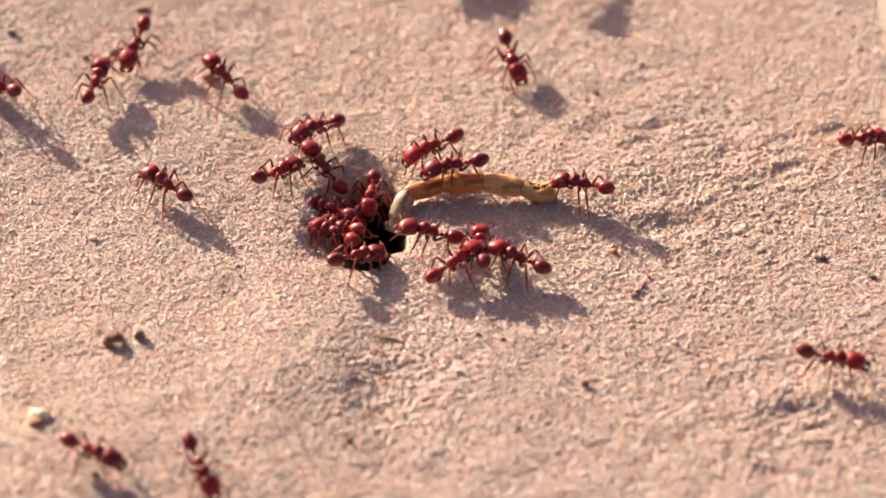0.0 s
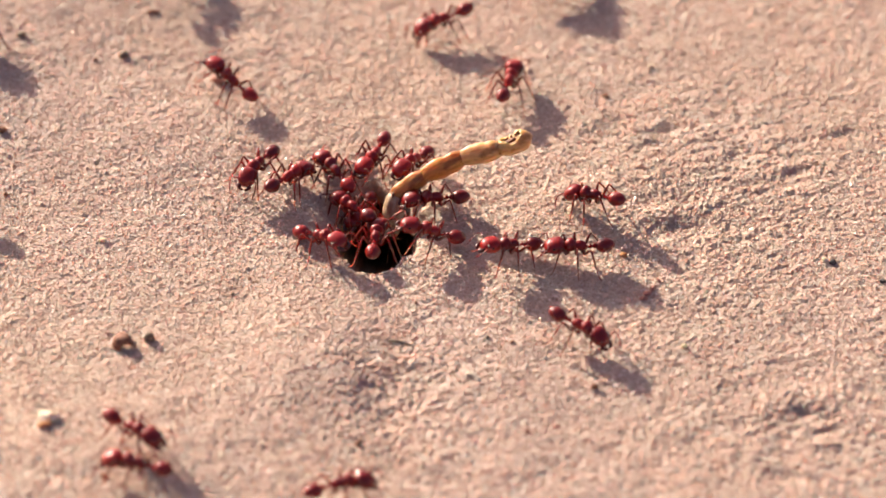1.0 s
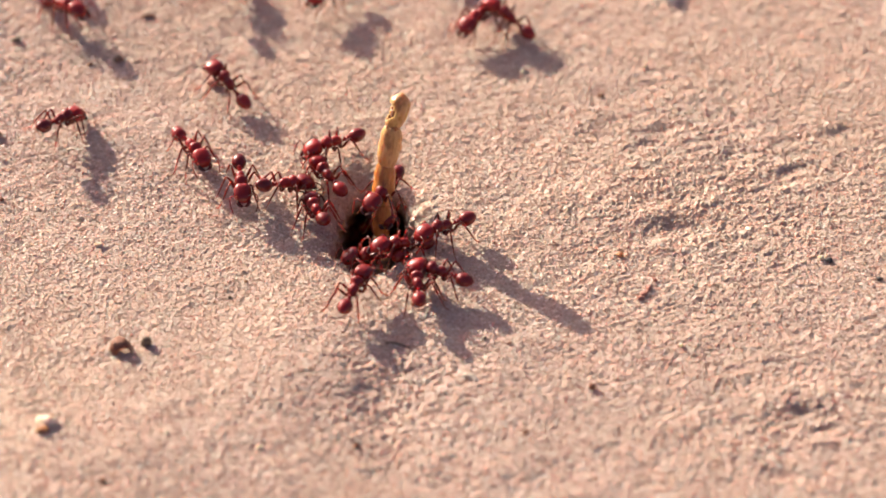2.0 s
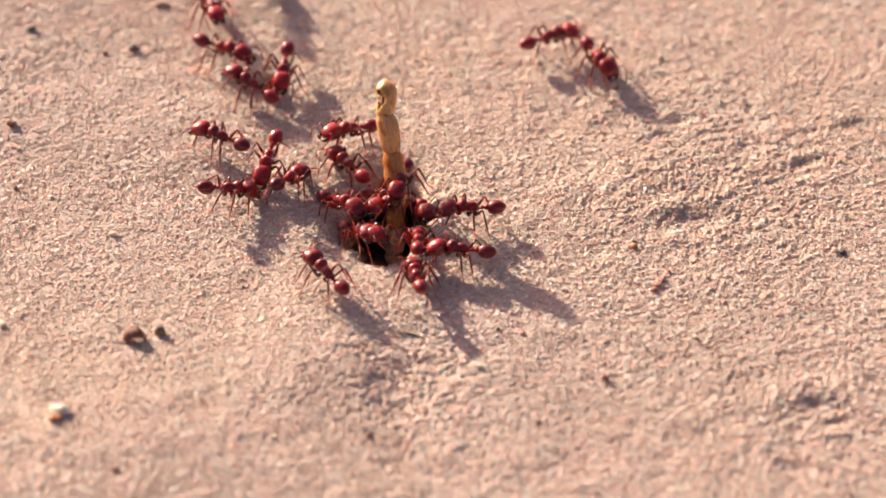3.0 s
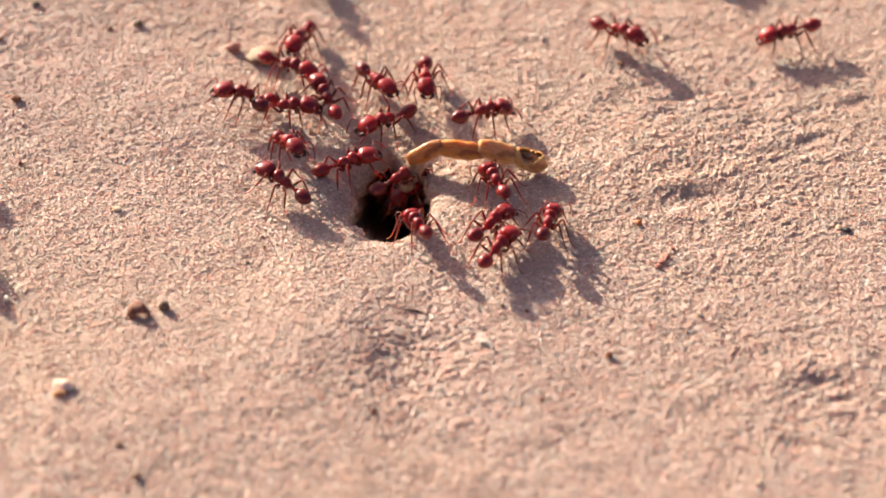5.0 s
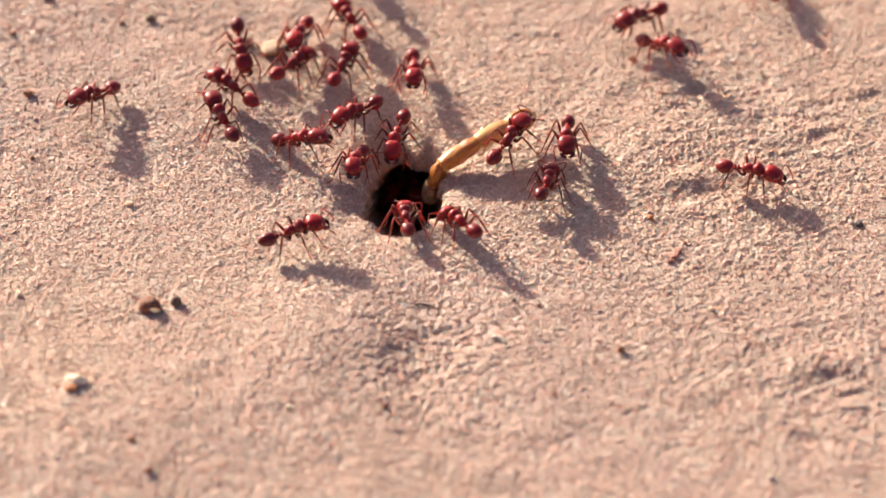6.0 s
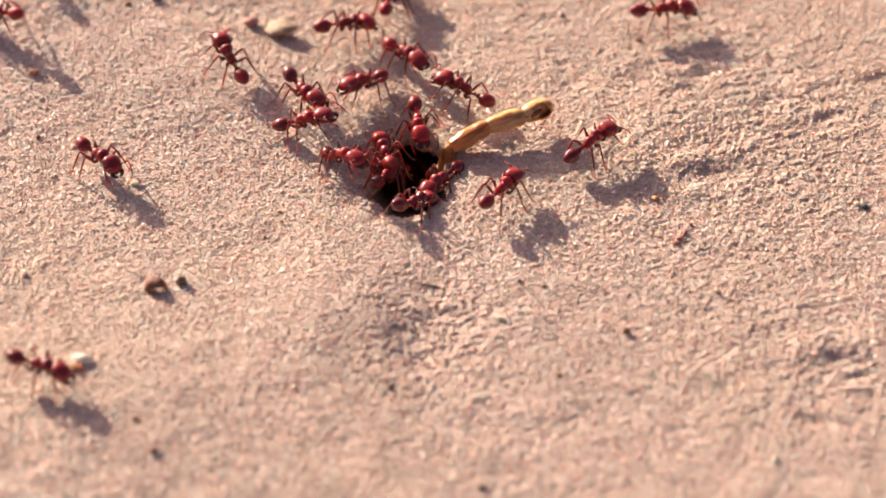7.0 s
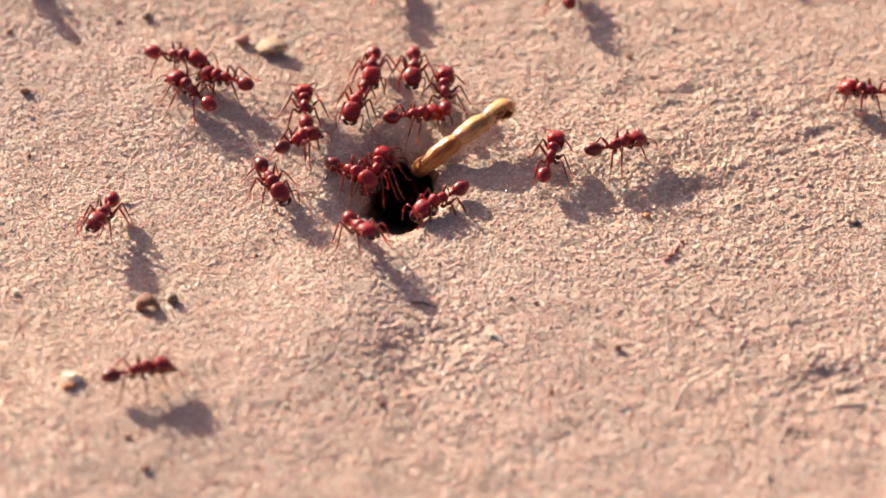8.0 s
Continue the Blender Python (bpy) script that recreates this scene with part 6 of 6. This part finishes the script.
    go([
        (0, -13.57, 23.08, 0.23, -142.7, 7.2), (0.2, -17.64, 19.62, 0.4, -120.4, 7.2), (0.5, -18.14, 18.99, 0.41, -119.4, 7.5),
        (0.7, -19.13, 18.91, 0.46, -129.9, 9.6), (1, -22.11, 15.7, 0.48, -118.9, 1.1), (1.2, -22.61, 14.82, 0.46, -120.7, -4.9),
        (1.5, -22.53, 14.33, 0.43, -107.5, 2.5), (1.7, -23.2, 14.78, 0.47, -123.3, 4.7), (2.067, -23.75, 13.04, 0.39, -71.27, -2.1),
        (2.433, -24.29, 11.31, 0.31, -19.23, -8.9), (2.8, -24.84, 9.57, 0.23, 32.8, -15.7), (3, -26.75, 9.57, 0.23, 19.7, -22),
        (3.2, -26.62, 6.86, 0.13, -35.2, -0.1), (3.5, -31.64, 7, 0.12, 3.8, 0), (3.7, -32.1, 11.17, 0.28, 32.2, 14.1),
        (4, -27.19, 17.15, 0.69, 49.7, 0), (4.2, -24.78, 16.28, 0.59, 30.3, 0), (4.5, -22.31, 15.73, 0.49, 30.7, 0),
        (4.7, -18.98, 16.91, 0.41, 24.5, -0.4), (5.25, -23.86, 26.77, 0.58, -38.05, 6.55), (5.8, -28.74, 36.63, 0.76, -100.6, 13.5),
        (6, -28.4, 32.1, 0.82, -79.4, -17.3), (6.2, -24.98, 28.23, 0.73, -61.4, -8.3), (6.5, -24.24, 23.58, 0.77, -80.5, -1.2),
        (6.7, -19.55, 22, 0.5, -36.5, -2.9), (7, -20.74, 19.2, 0.54, -55.6, 0.5), (7.2, -22.88, 19.54, 0.65, -75.1, 0.9),
        (7.5, -25.04, 16.98, 0.63, -92.4, 3.3), (7.7, -24.28, 15.49, 0.53, -76.7, -1.4), (8, -23.24, 5.57, 0.1, -67.1, 0.3),
    ], "red harvester ant crowding beside the nest hole")
    haul([
        (0, (-4.13, 8.11, -1.97), (-2.21, 11.58, 1.09), (2.12, 12.56, 1.84), (7.43, 12.83, 1.98), (12.16, 12.04, 1.74), (16.28, 11.62, 1)),
        (0.2, (-4.29, 8.74, -2.24), (-2.37, 11.98, 1.06), (1.99, 12.79, 1.85), (7.29, 12.87, 1.97), (11.99, 11.86, 1.72), (16.09, 11.24, 1)),
        (0.5, (-4.78, 8.98, -2.68), (-3.19, 12.04, 0.97), (1.12, 13.02, 1.84), (6.41, 13.32, 1.97), (11.11, 12.34, 1.72), (15.22, 11.74, 1)),
        (0.7, (-4.12, 9.23, -2.91), (-3.38, 11.5, 1.51), (0.88, 12.38, 2.65), (6.15, 12.46, 3.22), (10.91, 11.76, 3.38), (15.1, 11.98, 3.2)),
        (1, (-5.53, 8.82, -2.58), (-4.89, 10.86, 1.98), (-1.27, 11.56, 4.58), (3.51, 12.44, 6.71), (8.02, 12.22, 8.36), (11.9, 13.42, 9.5)),
        (1.2, (-5.57, 9.38, -5.11), (-4.87, 11.26, -0.5), (-3.08, 12.94, 3.29), (0.75, 13.45, 6.92), (4.46, 15.02, 9.56), (7.83, 16.66, 11.5)),
        (1.5, (-6.77, 8.58, -6.32), (-6.23, 9.96, -1.53), (-5.13, 11.69, 2.48), (-2.57, 14.15, 6.43), (-0.13, 15.73, 10.25), (2.74, 16.89, 13.1)),
        (1.7, (-6.31, 9.27, -8.25), (-6.11, 10.13, -3.33), (-5.91, 11.03, 1.08), (-5.17, 13.56, 5.7), (-4.32, 15.09, 10.18), (-3.05, 16.57, 13.9)),
        (2.8, (-6.45, 8.17, -7.9), (-6.4, 8.77, -2.92), (-6.23, 9.71, 1.48), (-5.7, 11.66, 6.4), (-5.15, 13.86, 10.64), (-3.84, 16.19, 13.9)),
        (3, (-6.39, 8.09, -7.59), (-6.22, 8.69, -2.6), (-5.95, 10.29, 1.62), (-6.52, 12.8, 6.25), (-7.41, 14.58, 10.62), (-7.3, 17.23, 13.9)),
        (3.2, (-6.02, 7.71, -7.55), (-6.21, 8.3, -2.55), (-6.46, 9.69, 1.73), (-7.44, 11.91, 6.46), (-8.85, 14.52, 10.24), (-9.62, 17.5, 13.1)),
        (3.5, (-6.77, 8.49, -4.35), (-7.33, 10.08, 0.38), (-6.85, 11.16, 4.75), (-4.33, 11.78, 9.38), (-1.34, 12.78, 13.02), (1.64, 12.88, 16)),
        (3.7, (-3.89, 12.33, -2.08), (-3.65, 14.54, 2.43), (-0.03, 16.21, 4.54), (5.26, 15.96, 4.66), (9.86, 16.38, 3.28), (13.67, 16.1, 1.5)),
        (4, (-6.96, 14.47, -2.36), (-5.78, 17.2, 1.68), (-1.52, 18.5, 2.47), (3.81, 18.45, 2.42), (8.53, 17.87, 1.8), (12.48, 16.61, 1)),
        (4.2, (-6.74, 12.43, -0.91), (-4.92, 16.38, 1.59), (-1.14, 18.65, 2.6), (4.13, 17.96, 2.55), (8.87, 17.26, 2.16), (12.87, 16.17, 1.5)),
        (4.5, (-7.17, 10.65, -1.84), (-7.38, 14.15, 1.74), (-3.42, 15.09, 3.72), (1.85, 14.86, 4.2), (6.66, 14.66, 4.2), (10.86, 14.93, 4)),
        (4.7, (-7.32, 11.49, -1.92), (-5.03, 13.32, 2.14), (-0.83, 13.39, 3.78), (4.32, 12.14, 3.45), (8.87, 11.3, 2.11), (12.75, 9.99, 1.1)),
        (5.8, (-3.94, 15.83, -7.83), (-3.48, 13.13, -3.63), (-2.81, 10.88, 1.02), (1.52, 13.25, 2.74), (5.34, 16.16, 3.07), (9.31, 17.58, 3.1)),
        (6, (-3.95, 14.98, -7.74), (-3.49, 12.32, -3.5), (-2.43, 10.38, 1.17), (1.87, 12.85, 2.84), (5.71, 15.75, 3.1), (9.14, 18.18, 3.1)),
        (6.2, (-3.92, 14.72, -8.01), (-3.53, 12.1, -3.76), (-2.95, 10.16, 1.02), (1.1, 13, 2.58), (4.92, 15.84, 3.19), (8.55, 17.96, 3.2)),
        (6.5, (-4.3, 15.81, -9.48), (-4.04, 12.5, -5.74), (-2.95, 11.48, -0.88), (0.99, 12.96, 2.49), (5.1, 15.4, 3.09), (8.34, 18.09, 3.3)),
        (6.7, (-3.55, 15.41, -9.42), (-3.31, 12.17, -5.61), (-2.78, 11.37, -0.62), (1.15, 13.17, 2.52), (5.21, 15.68, 3.09), (8.11, 18.72, 3.3)),
        (7, (-3.4, 14.28, -8.1), (-2.86, 11.81, -3.76), (-1.81, 10.44, 1.07), (2.62, 12.78, 2.5), (7.1, 14.53, 2.79), (10.67, 16.77, 2.8)),
        (7.2, (-3.77, 14.19, -8.07), (-3.22, 11.77, -3.69), (-1.95, 10.6, 1.12), (2.57, 12.79, 2.52), (6.83, 15, 2.9), (10.17, 17.56, 3)),
        (7.5, (-3.66, 14.51, -8.22), (-3.1, 12.13, -3.82), (-2.08, 11.04, 1.05), (2.46, 13.16, 2.54), (6.76, 15.3, 3), (10.3, 17.59, 3.1)),
        (7.7, (-4.3, 17.6, -8.7), (-4.3, 14.4, -4.9), (-3.84, 11.71, -1.4), (-0.57, 13.25, 2.62), (2.71, 16.61, 3.64), (5.78, 19.44, 4.2)),
        (8, (-4.9, 18.8, -6.2), (-4.9, 14.9, -3.1), (-4.24, 11.55, -0.16), (-0.09, 13.44, 2.59), (3.54, 16.5, 3.32), (6.9, 18.95, 4)),
    ])
    walk(husk, [
        (0, mm(-23.71, 61.46, 0.94)),
        (2.3, mm(-24.4, 61.76, 0.98)),
        (2.8, mm(-22.93, 34, 0.51)),
        (3, mm(-23.67, 33.74, 0.55)),
        (3.5, mm(-23.75, 33.37, 0.55)),
        (4.2, mm(-22.43, 34.13, 0.49)),
        (4.7, mm(-24.21, 33.88, 0.57)),
        (5.8, mm(-23.74, 33.06, 0.56)),
        (6, mm(-24.03, 33.91, 0.56)),
        (8, mm(-24.03, 33.91, 0.56)),
    ])


motions()
